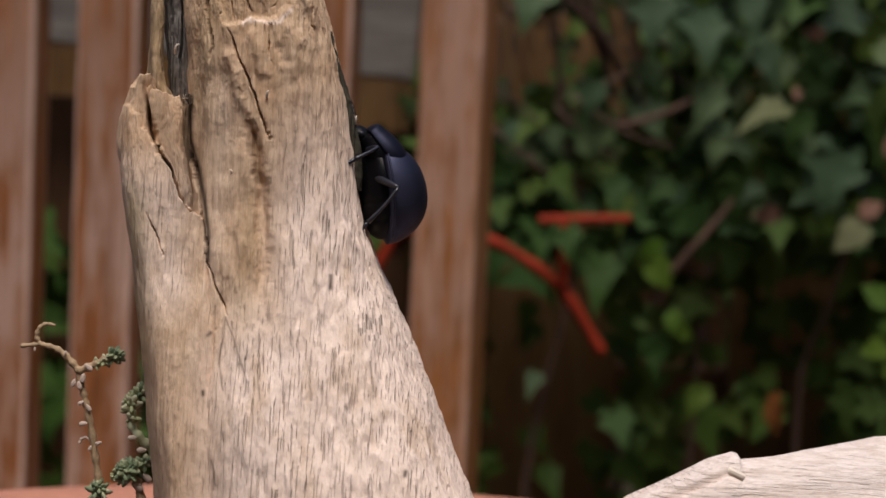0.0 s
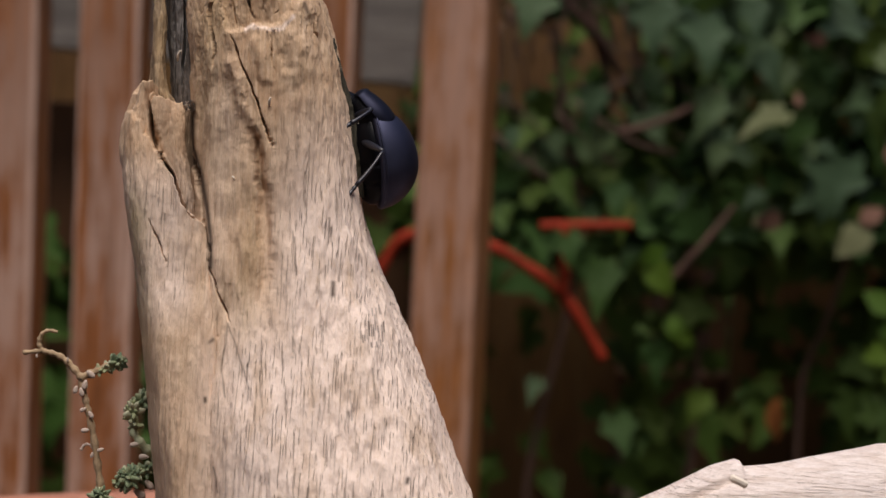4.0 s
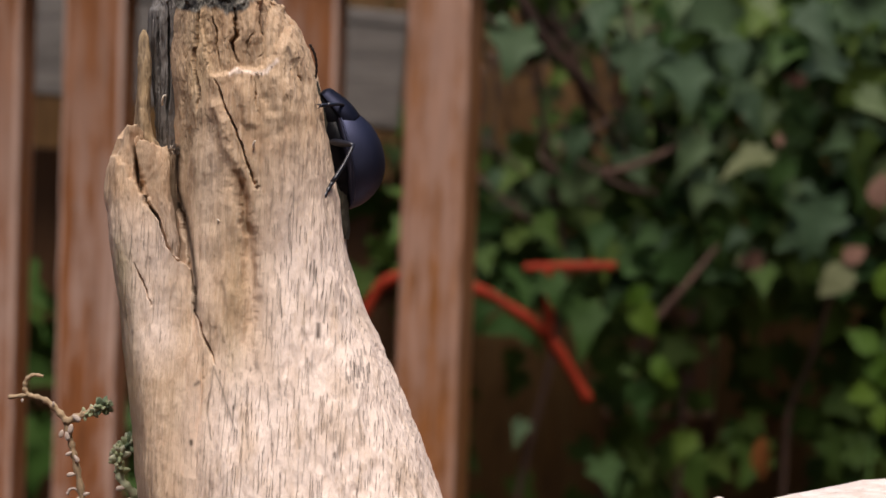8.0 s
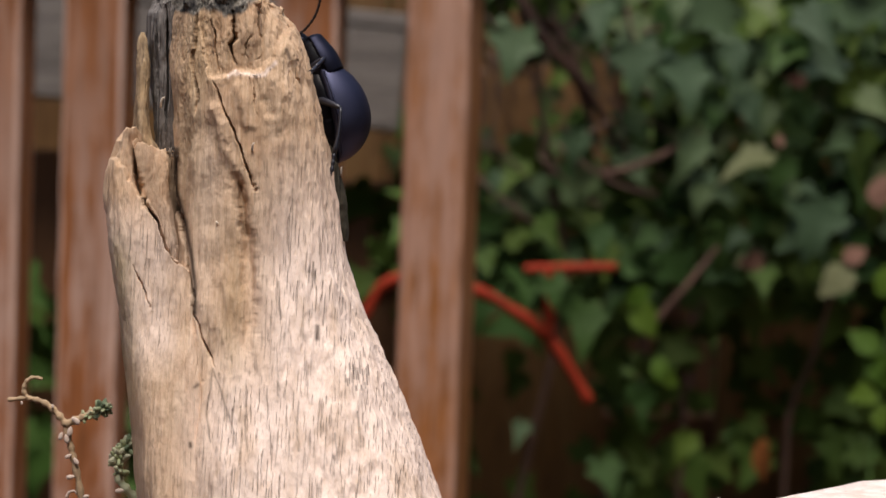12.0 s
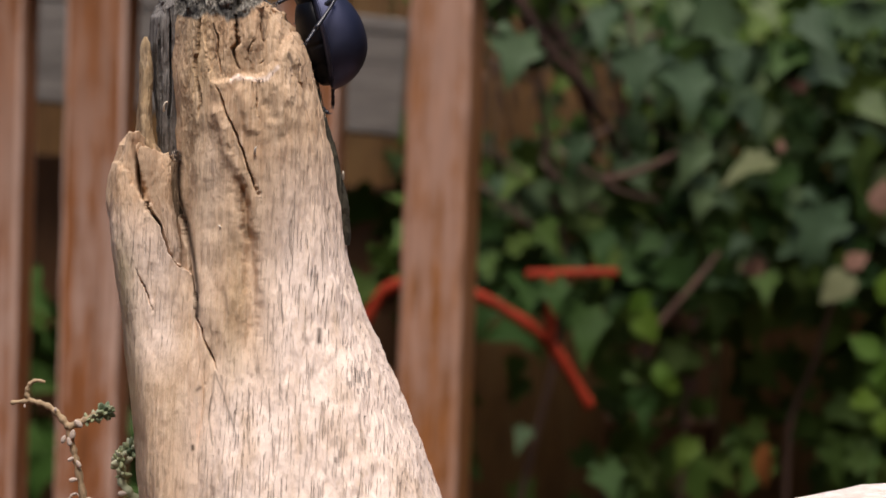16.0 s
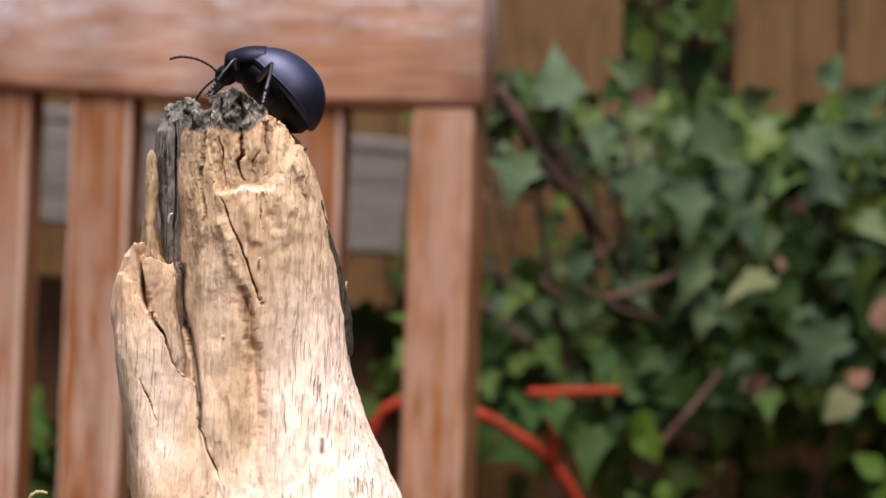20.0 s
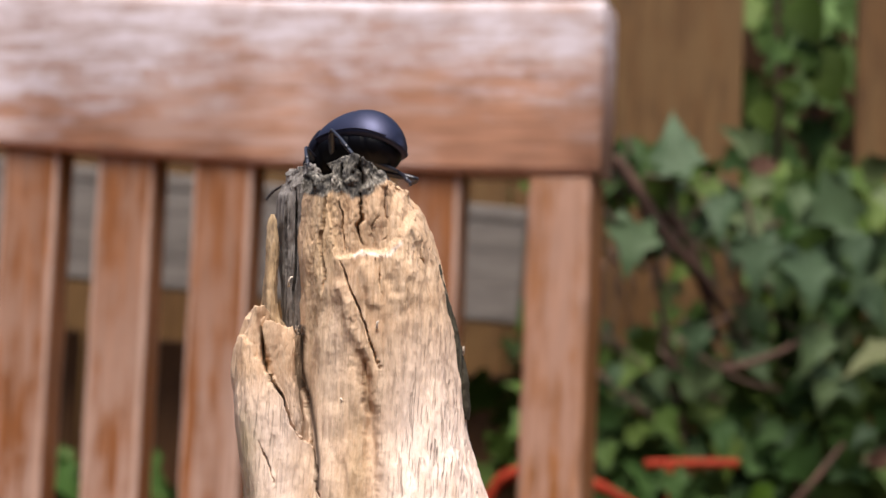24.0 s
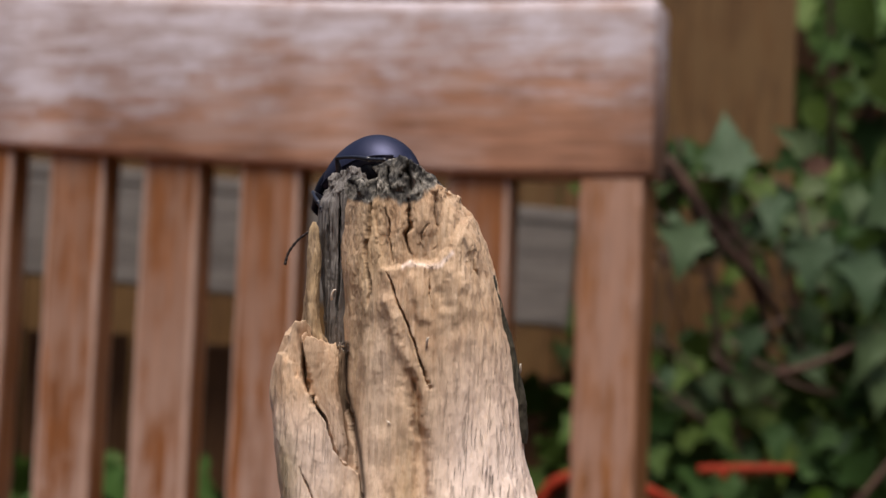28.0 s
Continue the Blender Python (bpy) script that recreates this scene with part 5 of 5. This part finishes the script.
def build_succulent():
    plant = thing("succulent_plant", "straggling succulent with shrivelled stems and blue-green rosettes", "succulent", at=(0, 0, EYE_Z))

    def P(u, v, y=-1.0):
        return (u * 0.001, y * 0.001, v * 0.001)

    def stem(pts, r0, r1, mat=SEDUM_DRY, label=""):
        sp = spline([P(*p) for p in pts], 5)
        bm = tube(sp, [(r0 + (r1 - r0) * i / (len(sp) - 1)) * 0.00125 * (1 + 0.25 * math.sin(i * 1.9)) for i in range(len(sp))], 8)
        part("stem", bm, mat, plant, label)

    stem([(-45.6, -58), (-45.0, -50), (-45.5, -46), (-46.2, -41.8), (-47.0, -38.5), (-47.5, -36.5), (-48.3, -33.6)], 0.42, 0.34)
    stem([(-48.1, -33.9), (-49.2, -32.6), (-50.7, -31.3), (-52.4, -30.7), (-53.7, -30.6), (-55.9, -30.9)], 0.42, 0.22)
    stem([(-53.3, -30.6), (-53.8, -29.6), (-53.5, -28.4), (-52.6, -27.8), (-51.4, -27.95)], 0.30, 0.16)
    stem([(-48.2, -33.9), (-46.6, -33.2), (-45.0, -32.4), (-43.6, -31.7)], 0.45, 0.38)
    stem([(-36.6, -47, 0), (-38.2, -44.3, 0), (-39.8, -42.4), (-41.0, -40.6), (-40.9, -38.0)], 0.55, 0.42, SEDUM_GREEN)
    stem([(-38.0, -56), (-39.5, -50), (-40.2, -47.0), (-40.8, -46.0)], 0.5, 0.45)
    stem([(-47.8, -43.6), (-47.4, -42.9), (-46.6, -42.9), (-46.0, -44.0)], 0.16, 0.1, SEDUM_WHITE)
    protos = {}
    rnd = random.Random(44)

    def rosette(u, v, y, size, count, axis, mat=SEDUM_GREEN):
        size *= 1.12
        count = int(count * 1.5)
        c = Vector(P(u, v, y))
        ax = Vector(axis).normalized()
        base = ax.to_track_quat("Z", "Y").to_matrix().to_4x4()
        for k in range(count):
            t = (k + 0.5) / count
            tilt = 12 + 85 * t
            s = size * 0.001 * (0.6 + 0.5 * t) * rnd.uniform(0.8, 1.15)
            m = Matrix.Translation(c - ax * (t * size * 0.0012)) @ base @ Matrix.Rotation(k * 2.4, 4, "Z") @ Matrix.Rotation(radians(tilt), 4, "Y") @ Matrix.Diagonal((s, s, s, 1))
            if mat.name not in protos:
                protos[mat.name] = part("leaf", succulent_leaf(), mat, plant, m=m)
            else:
                again(protos[mat.name], m)

    rosette(-42.7, -31.3, -1.5, 0.90, 14, (0.85, -0.3, 0.4))
    rosette(-44.0, -32.1, -1.2, 0.72, 9, (0.8, -0.2, 0.4), SEDUM_PALE)
    rosette(-45.2, -32.6, -1.2, 0.62, 6, (0.8, -0.2, 0.4), SEDUM_PALE)
    rosette(-41.2, -37.4, -1.2, 1.0, 14, (-0.2, -0.3, 1), SEDUM_PALE)
    rosette(-39.9, -36.2, 0.6, 1.05, 12, (0.3, -0.2, 1))
    rosette(-40.9, -39.4, -1.4, 0.8, 7, (-0.3, -0.4, 0.8), SEDUM_PALE)
    rosette(-41.7, -46.4, -2.5, 1.15, 18, (-0.5, -0.6, 0.5))
    rosette(-40.2, -46.0, -2.0, 1.05, 14, (0.3, -0.6, 0.5))
    rosette(-38.7, -45.3, -1.6, 0.95, 12, (0.4, -0.5, 0.7))
    rosette(-42.6, -47.6, -2.2, 0.9, 10, (-0.6, -0.5, 0.2), SEDUM_PALE)
    rosette(-45.0, -49.2, -1.8, 1.1, 16, (0, -0.7, 0.7))
    dry = None
    for u, v, s, ang in ((-47.5, -38.0, 0.42, 60), (-46.6, -38.6, 0.5, -30), (-47.1, -40.8, 0.5, 80), (-46.2, -44.0, 0.35, 20), (-45.0, -43.3, 0.42, 70), (-40.5, -42.4, 0.55, 80), (-39.2, -44.0, 0.6, 85), (-46.8, -33.2, 0.6, -50), (-47.4, -34.6, 0.6, 10), (-47.9, -35.6, 0.55, -15), (-48.6, -35.3, 0.5, 15), (-38.6, -47.6, 0.7, -40), (-39.9, -48.9, 0.8, -60), (-49.8, -31.4, 0.28, 0), (-53.9, -31.1, 0.25, 0)):
        s *= 1.3
        m = Matrix.Translation(P(u, v, -1.6)) @ Matrix.Rotation(radians(ang), 4, "Y") @ Matrix.Diagonal((s * 0.001, s * 0.001, s * 0.00095, 1)) @ Matrix.Translation((0, 0, -0.8))
        if dry is None:
            dry = part("dry_leaf", succulent_leaf(), SEDUM_WHITE, plant, "withered whitish leaf", m=m)
        else:
            again(dry, m)


build_succulent()


# ---- beetle ----
def dome(n, k, shape):
    """A closed shell: shape(t, a) gives a point for t 0..1 from tail to head and a round the axis."""
    verts, faces = [], []
    for i in range(n):
        for j in range(k):
            verts.append(shape(i / (n - 1), 2 * math.pi * j / k))
    for i in range(n - 1):
        for j in range(k):
            faces.append((i * k + j, i * k + (j + 1) % k, (i + 1) * k + (j + 1) % k, (i + 1) * k + j))
    faces.append(tuple(range(k))[::-1])
    faces.append(tuple((n - 1) * k + j for j in range(k)))
    return verts, faces


MM = 0.001


def build_beetle():
    """Local axes: x to the head, y to its left side, z to its back; origin in the middle of the body."""
    b = thing("beetle", "large flightless blue-black leaf beetle with a domed satin shell", "beetle")

    def elytra(t, a):
        x = -7.6 + 12.4 * t
        q = (t - 0.47) / (0.47 if t < 0.47 else 0.53)
        r = max(0.0, 1 - abs(q) ** 2.2) ** 0.5 if t < 0.47 else max(0.0, 1 - 0.50 * abs(q) ** 2.4) ** 0.5
        y = 5.0 * r * math.cos(a)
        up = math.sin(a)
        tall = r if t < 0.47 else max(0.0, 1 - 0.74 * abs(q) ** 2.3) ** 0.5
        z = (5.15 * tall * up - 0.25) if up > 0 else (1.15 * r * up - 0.25)
        z -= 0.022 * max(0, -x) ** 1.9
        if up > 0.05:
            z -= 0.07 * math.exp(-(y / 0.10) ** 2)
        return (x * MM, y * MM, z * MM)

    part("elytra", dome(60, 96, elytra), SHELL, b, "domed satin blue-black wing cases")

    def belly(t, a):
        x = -6.9 + 12.8 * t
        q = (t - 0.5) / 0.5
        r = max(0.0, 1 - abs(q) ** 2.6) ** 0.5
        ring = 1 - 0.035 * (math.sin(t * 34) > 0.8) * (t < 0.55)
        y = 4.5 * r * math.cos(a) * ring
        up = math.sin(a)
        z = (0.6 * r * up - 0.9) if up > 0 else (3.2 * r * up * ring - 0.9)
        z -= 0.020 * max(0, -x) ** 1.9
        return (x * MM, y * MM, z * MM)

    part("abdomen", dome(56, 64, belly), UNDER, b, "black ridged underside")

    def margin(side):
        pts = []
        for i in range(26):
            t = 0.07 + 0.90 * i / 25
            p = elytra(t, 0.04 if side > 0 else math.pi - 0.04)
            pts.append((p[0], p[1] * 1.016, p[2]))
        return tube(pts, 0.00015, 6)

    for side in (1, -1):
        part("shell_margin", margin(side), SHELL, b)

    # the neck shield and the head hang forwards and down
    limbs = {}

    def neck_round(t):
        r = 1.0 + 0.05 * math.sin(math.pi * min(1, t * 1.3)) - 0.36 * t ** 2.2
        return r * (1 - 0.45 * ((t - 0.92) / 0.08) ** 2) if t > 0.92 else r

    def pronotum(t, a):
        r, ca, sa = neck_round(t), math.cos(a), math.sin(a)
        y = 3.85 * r * math.copysign(abs(ca) ** 0.85, ca)
        z = (2.45 * r * sa ** 0.9 + 0.1) if sa > 0 else (-0.5 * r * abs(sa) ** 0.6 + 0.1)
        return ((-0.6 + 5.7 * t) * MM, y * MM, z * MM)

    def throat(t, a):
        r, ca, sa = neck_round(t), math.cos(a), math.sin(a)
        y = 3.45 * r * math.copysign(abs(ca) ** 0.75, ca)
        z = (0.8 * r * sa) if sa > 0 else (-2.7 * r * abs(sa) ** 0.8)
        return ((-0.5 + 5.2 * t) * MM, y * MM, z * MM)

    limbs["pronotum"] = part("pronotum", dome(30, 64, pronotum), SHELL_NECK, b, "dark satin neck shield")
    part("throat", dome(24, 48, throat), UNDER, limbs["pronotum"], "dull black underside of the neck")
    # the head nods below the neck shield

    def head(t, a):
        x = 2.7 * t
        q = (t - 0.40) / 0.60 if t > 0.4 else (0.4 - t) / 0.4 * 0.5
        r = max(0.0, 1 - abs(q) ** 2.2) ** 0.5
        return (x * MM, 1.75 * r * math.cos(a) * MM, 1.4 * r * math.sin(a) * MM)

    hd = limbs["head"] = part("head", dome(24, 32, head), UNDER, b, "small black head bent downwards")
    for side in (1, -1):
        bm = bmesh.new()
        bmesh.ops.create_icosphere(bm, subdivisions=2, radius=0.36 * MM, matrix=Matrix.Translation((1.2 * MM, side * 1.7 * MM, 0.3 * MM)))
        part("eye", bm, LIMB, hd)
        bm = tube(spline([Vector(p) * MM for p in ((2.6, side * 0.6, -0.6), (3.3, side * 0.9, -0.9), (3.5, side * 0.85, -1.6))], 4), [0.00022] * 5 + [0.00017] * 3 + [0.00010], 6)
        part("palp", bm, LIMB, hd)
    # antennae: beaded, from the front of the head
    for side, key in ((1, "antenna_l"), (-1, "antenna_r")):
        pts = spline([(0, 0, 0), (1.3, side * 0.8, 0.55), (3.2, side * 1.5, 0.75), (5.2, side * 1.9, 0.35), (6.6, side * 2.0, -0.5)], 9)
        fine = spline([p * MM for p in pts], 2)
        rr = [(0.10 + 0.075 * abs(math.sin(math.pi * 11 * i / (len(fine) - 1))) + 0.04 * i / len(fine)) * MM for i in range(len(fine))]
        limbs[key] = part("antenna", tube(fine, rr, 7), FEELER, b, "beaded black antenna")
    # legs: thigh, shin with a widened end, and a jointed foot with two claws, each along +x from its joint
    for key, side, hip, thigh_long, shin_long, lean in LEGS:
        a, c = thigh_long * MM, shin_long * MM
        thigh = part("leg", tube([(a * t, 0, 0) for t in (0, .12, .3, .5, .7, .88, 1.0)], [0.00034, 0.00043, 0.00049, 0.00050, 0.00044, 0.00034, 0.00024], 10), LIMB, b)
        reach = c * 0.70
        shin = part("shin", tube([(reach * t, 0, 0.00025 * math.sin(math.pi * t)) for t in (0, .1, .3, .5, .7, .88, 1.0)], [0.00023, 0.00023, 0.00022, 0.00023, 0.00026, 0.00031, 0.00033], 9), LIMB, thigh)
        tip = c - reach
        bm = tube([(reach + tip * t, 0, 0) for t in [i / 14 for i in range(15)]], [(0.00018 + 0.00011 * abs(math.sin(math.pi * 3 * i / 14))) for i in range(15)], 8)
        for s in (1, -1):
            tube([(reach + tip, 0, 0), (reach + tip + 0.0003, s * 0.00022, -0.0001), (reach + tip + 0.00042, s * 0.0003, -0.00035)], [0.0001, 0.00008, 0.00003], 5, bm)
        limbs[key] = (thigh, shin, part("foot", bm, LIMB, thigh))
    return b, limbs


# name, side, hip, lengths of thigh and of shin with foot (mm), way in which the knee points
LEGS = [
    ("front_l", 1, (5.2, 1.9, -2.6), 3.6, 5.8, (0.3, 0.7, 1.0)),
    ("front_r", -1, (5.2, -1.9, -2.6), 3.6, 5.8, (0.3, -0.7, 1.0)),
    ("mid_l", 1, (1.9, 2.6, -2.6), 5.6, 8.6, (0.1, 0.8, 1.0)),
    ("mid_r", -1, (1.9, -2.6, -2.6), 5.6, 8.6, (0.1, -0.8, 1.0)),
    ("hind_l", 1, (-2.8, 2.2, -3.3), 5.4, 7.0, (-1.0, -0.65, -0.4)),
    ("hind_r", -1, (-2.8, -2.2, -3.3), 5.4, 7.0, (-1.0, 0.65, -0.4)),
]
BEETLE, JOINTED = build_beetle()

# seconds, place in mm (across, depth, height from eye height), heading in the upright plane, roll of the back, turn away round its own height
CLIMB = [
    (0, -8, 2, -7.8, 100, -10, 0), (1, -8.1, 2, -7.1, 100, -10, 0), (2, -8.6, 2, -5.6, 101, -10, 0), (2.5, -8.9, 2, -4.9, 102, -10, 0), (4.5, -10.15, 2, -1.4, 103, -10, 0),
    (5, -10.5, 2, -0.4, 103, -10, 0), (6, -11, 2, 0.7, 105, -10, 0), (7, -11.5, 2, 1.8, 105, -10, 0), (8, -12.4, 2, 3.2, 105, -10, 0), (9, -12.9, 2, 4.1, 105, -10, 0),
    (10, -13.5, 2, 5, 106, -10, 0), (11, -14.5, 2, 7.0, 108, -10, 0), (12, -14.4, 2, 9.5, 108, -10, 0), (12.5, -14.5, 2, 10.4, 108, -10, 0),
]
CREST = [
    (14.5, -14.79, 2, 15.2, 105, -5.2, 0), (15, -14.86, 2, 16.8, 105, -4, 0), (16, -15.5, 2, 19.9, 108, 0, 0), (16.5, -16.5, 2, 22.1, 116, 8, 0), (17, -17.9, 2, 24.1, 124, 15, 0),
    (18, -19.4, 2, 26.0, 127, 9, 0), (19, -21.0, 2, 26.9, 131, 3, 0), (20, -22.8, 2, 27.8, 138, -4, 0), (20.5, -23.8, 2, 28.4, 145, -8, 0),
]
DESCENT = [
    (21, -25.0, 2, 28.9, 154, -11, 2), (21.5, -26.2, 2.4, 29.1, 162, -14, 8), (23.5, -28.3, 4, 28.5, 174, -19, 26), (24, -28.9, 4, 28.5, 177, -20, 29), (24.5, -29.2, 4, 28.4, 179, -20, 30),
    (25, -29.5, 4, 28.3, 181, -20, 30), (25.5, -30.0, 4.2, 27.9, 181, -20, 30), (26, -30.5, 4.4, 27.1, 181, -20, 30), (26.5, -31.3, 4.8, 26.7, 182, -20, 30), (27, -32.2, 5, 26.3, 185, -20, 30),
    (27.5, -33.1, 5.2, 25.5, 190, -20, 29), (28, -33.9, 5.4, 24.7, 196, -20, 28),
]
CRAWL = CLIMB + CREST + DESCENT
# footholds on the wood: seconds of arrival, across, height, depth (mm, as seen at the stump's middle plane)
HOLDS_FRONT = [(0, -14.0, -5.0, -7), (0.9, -14.9, -0.5, -6.5), (2, -14.9, -0.2, -6.5), (4.4, -15.4, 5.6, -6.5), (7.6, -15.9, 9.2, -6.5), (10.6, -17.0, 14.0, -7), (12.9, -17.5, 17.6, -6), (14.8, -19.5, 20.8, -5), (16.1, -22.5, 23.6, -5),
    (16.8, -26.2, 25.3, -6), (19.6, -32.1, 26.2, -5), (20.8, -32.4, 26.6, -4.5), (23.2, -35.0, 25.2, -4), (25.2, -34.7, 25.5, -2.4), (27.6, -38.6, 20.0, -2)]
HOLDS_MID = [(0, -12.3, -14.6, -6), (0.8, -14.2, -9.2, -9), (1.8, -14.2, -8.9, -9), (4.6, -14.6, -5.6, -9), (7.4, -15.1, -3.0, -9), (9.6, -14.5, -0.4, -7), (11.6, -14.0, 0.7, -6), (13.4, -14.6, 6.0, -6), (14.8, -14.4, 10.0, -6), (16.0, -18.2, 18.2, -7),
    (16.9, -19.4, 19.3, -9), (18.9, -24.8, 24.9, -11), (22.6, -28.6, 26.5, -9), (25.9, -28.4, 26.4, -7), (26.9, -30.7, 26.4, -5)]
HOLDS_HIND = [(0, -11.4, -16.5, 0), (4.5, -12.0, -10.5, 0), (8.2, -12.7, -6.5, 0), (11.0, -13.1, -2.0, 0), (13.2, -14.0, 4.0, 0), (15.4, -15.0, 9.0, 0), (16.6, -17.8, 17.2, 0), (18.4, -17.4, 18.2, 0), (19.4, -18.9, 19.0, -2),
    (20.8, -20.6, 22.9, -4), (22.4, -20.8, 23.1, -5), (26.2, -22.0, 23.4, -3), (28, -24.0, 23.6, -2)]
HOLDS = {"front": HOLDS_FRONT, "mid": HOLDS_MID, "hind": HOLDS_HIND}
# seconds, how far the neck shield is bent down (degrees) and stretched forwards (mm)
BOW = [(0, 28, 0), (8, 26, 0.2), (10, 18, 0.6), (12, 10, 1.1), (15, 18, 0.6), (16.5, 30, 0), (18, 36, 0), (20, 44, 0), (21, 50, 0), (24, 54, 0), (26, 46, 0), (28, 34, 0)]
# seconds, direction of the near and the far antenna in the upright plane (degrees)
FEEL = [(0, 128, 108), (2, 134, 106), (5, 125, 112), (6, 84, 100), (7, 72, 94), (8, 90, 108), (9, 70, 100), (10, 92, 112), (11, 73, 116), (12, 60, 130), (14.5, 84, 130), (15, 100, 138), (16, 128, 168), (17, 163, 226), (18, 152, 205), (19, 165, 222),
        (20, 166, 228), (21, 167, 248), (21.5, 178, 236), (24, 196, 222), (25, 190, 215), (26, 176, 198), (27, 186, 206), (28, 226, 240)]


def eased(rows, t):
    """Values of keyed rows at t, glided through."""
    i = max(0, min(len(rows) - 2, next((k for k in range(len(rows)) if rows[k][0] > t), len(rows)) - 1))
    p, q = rows[i], rows[i + 1]
    before, after = rows[max(0, i - 1)], rows[min(len(rows) - 1, i + 2)]
    h = q[0] - p[0]
    u = min(1.0, max(0.0, (t - p[0]) / h))
    out = []
    for c in range(1, len(p)):
        m0 = (q[c] - before[c]) / (q[0] - before[0]) * h
        m1 = (after[c] - p[c]) / (after[0] - p[0]) * h
        out.append((2 * u ** 3 - 3 * u ** 2 + 1) * p[c] + (u ** 3 - 2 * u ** 2 + u) * m0 + (3 * u ** 2 - 2 * u ** 3) * q[c] + (u ** 3 - u ** 2) * m1)
    return out


def foothold(rows, t):
    """Where a foot stands at t: still until shortly before the next hold."""
    here = rows[0]
    for a, b in zip(rows, rows[1:]):
        if t >= b[0]:
            here = b
        else:
            k = min(1.0, max(0.0, 1 - (b[0] - t) / 0.5))
            k = k * k * (3 - 2 * k)
            return [p + (q - p) * k for p, q in zip(a[1:], b[1:])]
    return list(here[1:])


def beetle_pose(u, y, v, heading, roll, turn):
    h = radians(heading)
    f = Vector((math.cos(h), 0, math.sin(h)))
    side = Vector((0, -1, 0))
    d = f.cross(side)
    m = Matrix((f, side, d)).transposed().to_4x4()
    return Matrix.Translation((u * MM, y * MM, EYE_Z + v * MM)) @ m @ Matrix.Rotation(radians(-roll), 4, "X") @ Matrix.Rotation(radians(-turn), 4, "Z")


def bone(start, end, hint):
    """A pose at start whose x axis points to end and whose z axis leans to the hint."""
    x = (end - start).normalized()
    y = hint.cross(x).normalized()
    z = x.cross(y)
    return Matrix.Translation(start) @ Matrix((x, y, z)).transposed().to_4x4()


def motions():
    times = [0.25 * k for k in range(113)]
    body = {t: beetle_pose(*eased(CRAWL, t)) for t in times}
    walk(BEETLE, [(t, body[t]) for t in times])
    for key, side, hip, thigh_long, shin_long, lean in LEGS:
        hip, lean = Vector(hip) * MM, Vector(lean).normalized()
        a, c = thigh_long * MM, shin_long * MM
        upper, lower = [], []
        for t in times:
            u, v, y = foothold(HOLDS[key.split("_")[0]], t if side > 0 or key == "hind_r" else max(0, t - 0.5))
            if side < 0:
                y = 5 - y
            k = 1 + y / 220
            goal = body[t].inverted() @ Vector((u * k * MM, y * MM, EYE_Z + v * k * MM))
            way = goal - hip
            d = min(max(way.length, 0.35 * (a + c)), 0.985 * (a + c))
            way.normalize()
            along = (a * a - c * c + d * d) / (2 * d)
            rise = math.sqrt(max(1e-12, a * a - along * along))
            out = (lean - way * lean.dot(way)).normalized()
            knee = hip + way * along + out * rise
            m = bone(hip, knee, lean)
            upper.append((t, m))
            lower.append((t, m.inverted() @ bone(knee, hip + way * d, lean)))
        thigh, shin, foot = JOINTED[key]
        walk(thigh, upper)
        walk(shin, lower)
        walk(foot, lower)
    neck = {t: Matrix.Translation(((3.5 + eased(BOW, t)[1]) * MM, 0, 0.30 * MM)) @ Matrix.Rotation(radians(eased(BOW, t)[0]), 4, "Y") for t in times}
    nod = {t: neck[t] @ Matrix.Translation((3.9 * MM, 0, -0.8 * MM)) @ Matrix.Rotation(radians(26), 4, "Y") for t in times}
    walk(JOINTED["pronotum"], [(t, neck[t]) for t in times])
    walk(JOINTED["head"], [(t, nod[t]) for t in times])
    for c, (key, side) in enumerate((("antenna_l", 1), ("antenna_r", -1))):
        rows = []
        for t in times:
            heading = eased(CRAWL, t)[3]
            angle = eased(FEEL, t)[c] - heading + 3 * math.sin(2.1 * t + side)
            rows.append((t, Matrix.Translation(nod[t] @ Vector((2.0 * MM, side * 1.0 * MM, 0.4 * MM))) @ pose(0, 0, 0, 0, angle, side * 4)))
        walk(JOINTED[key], rows)


motions()
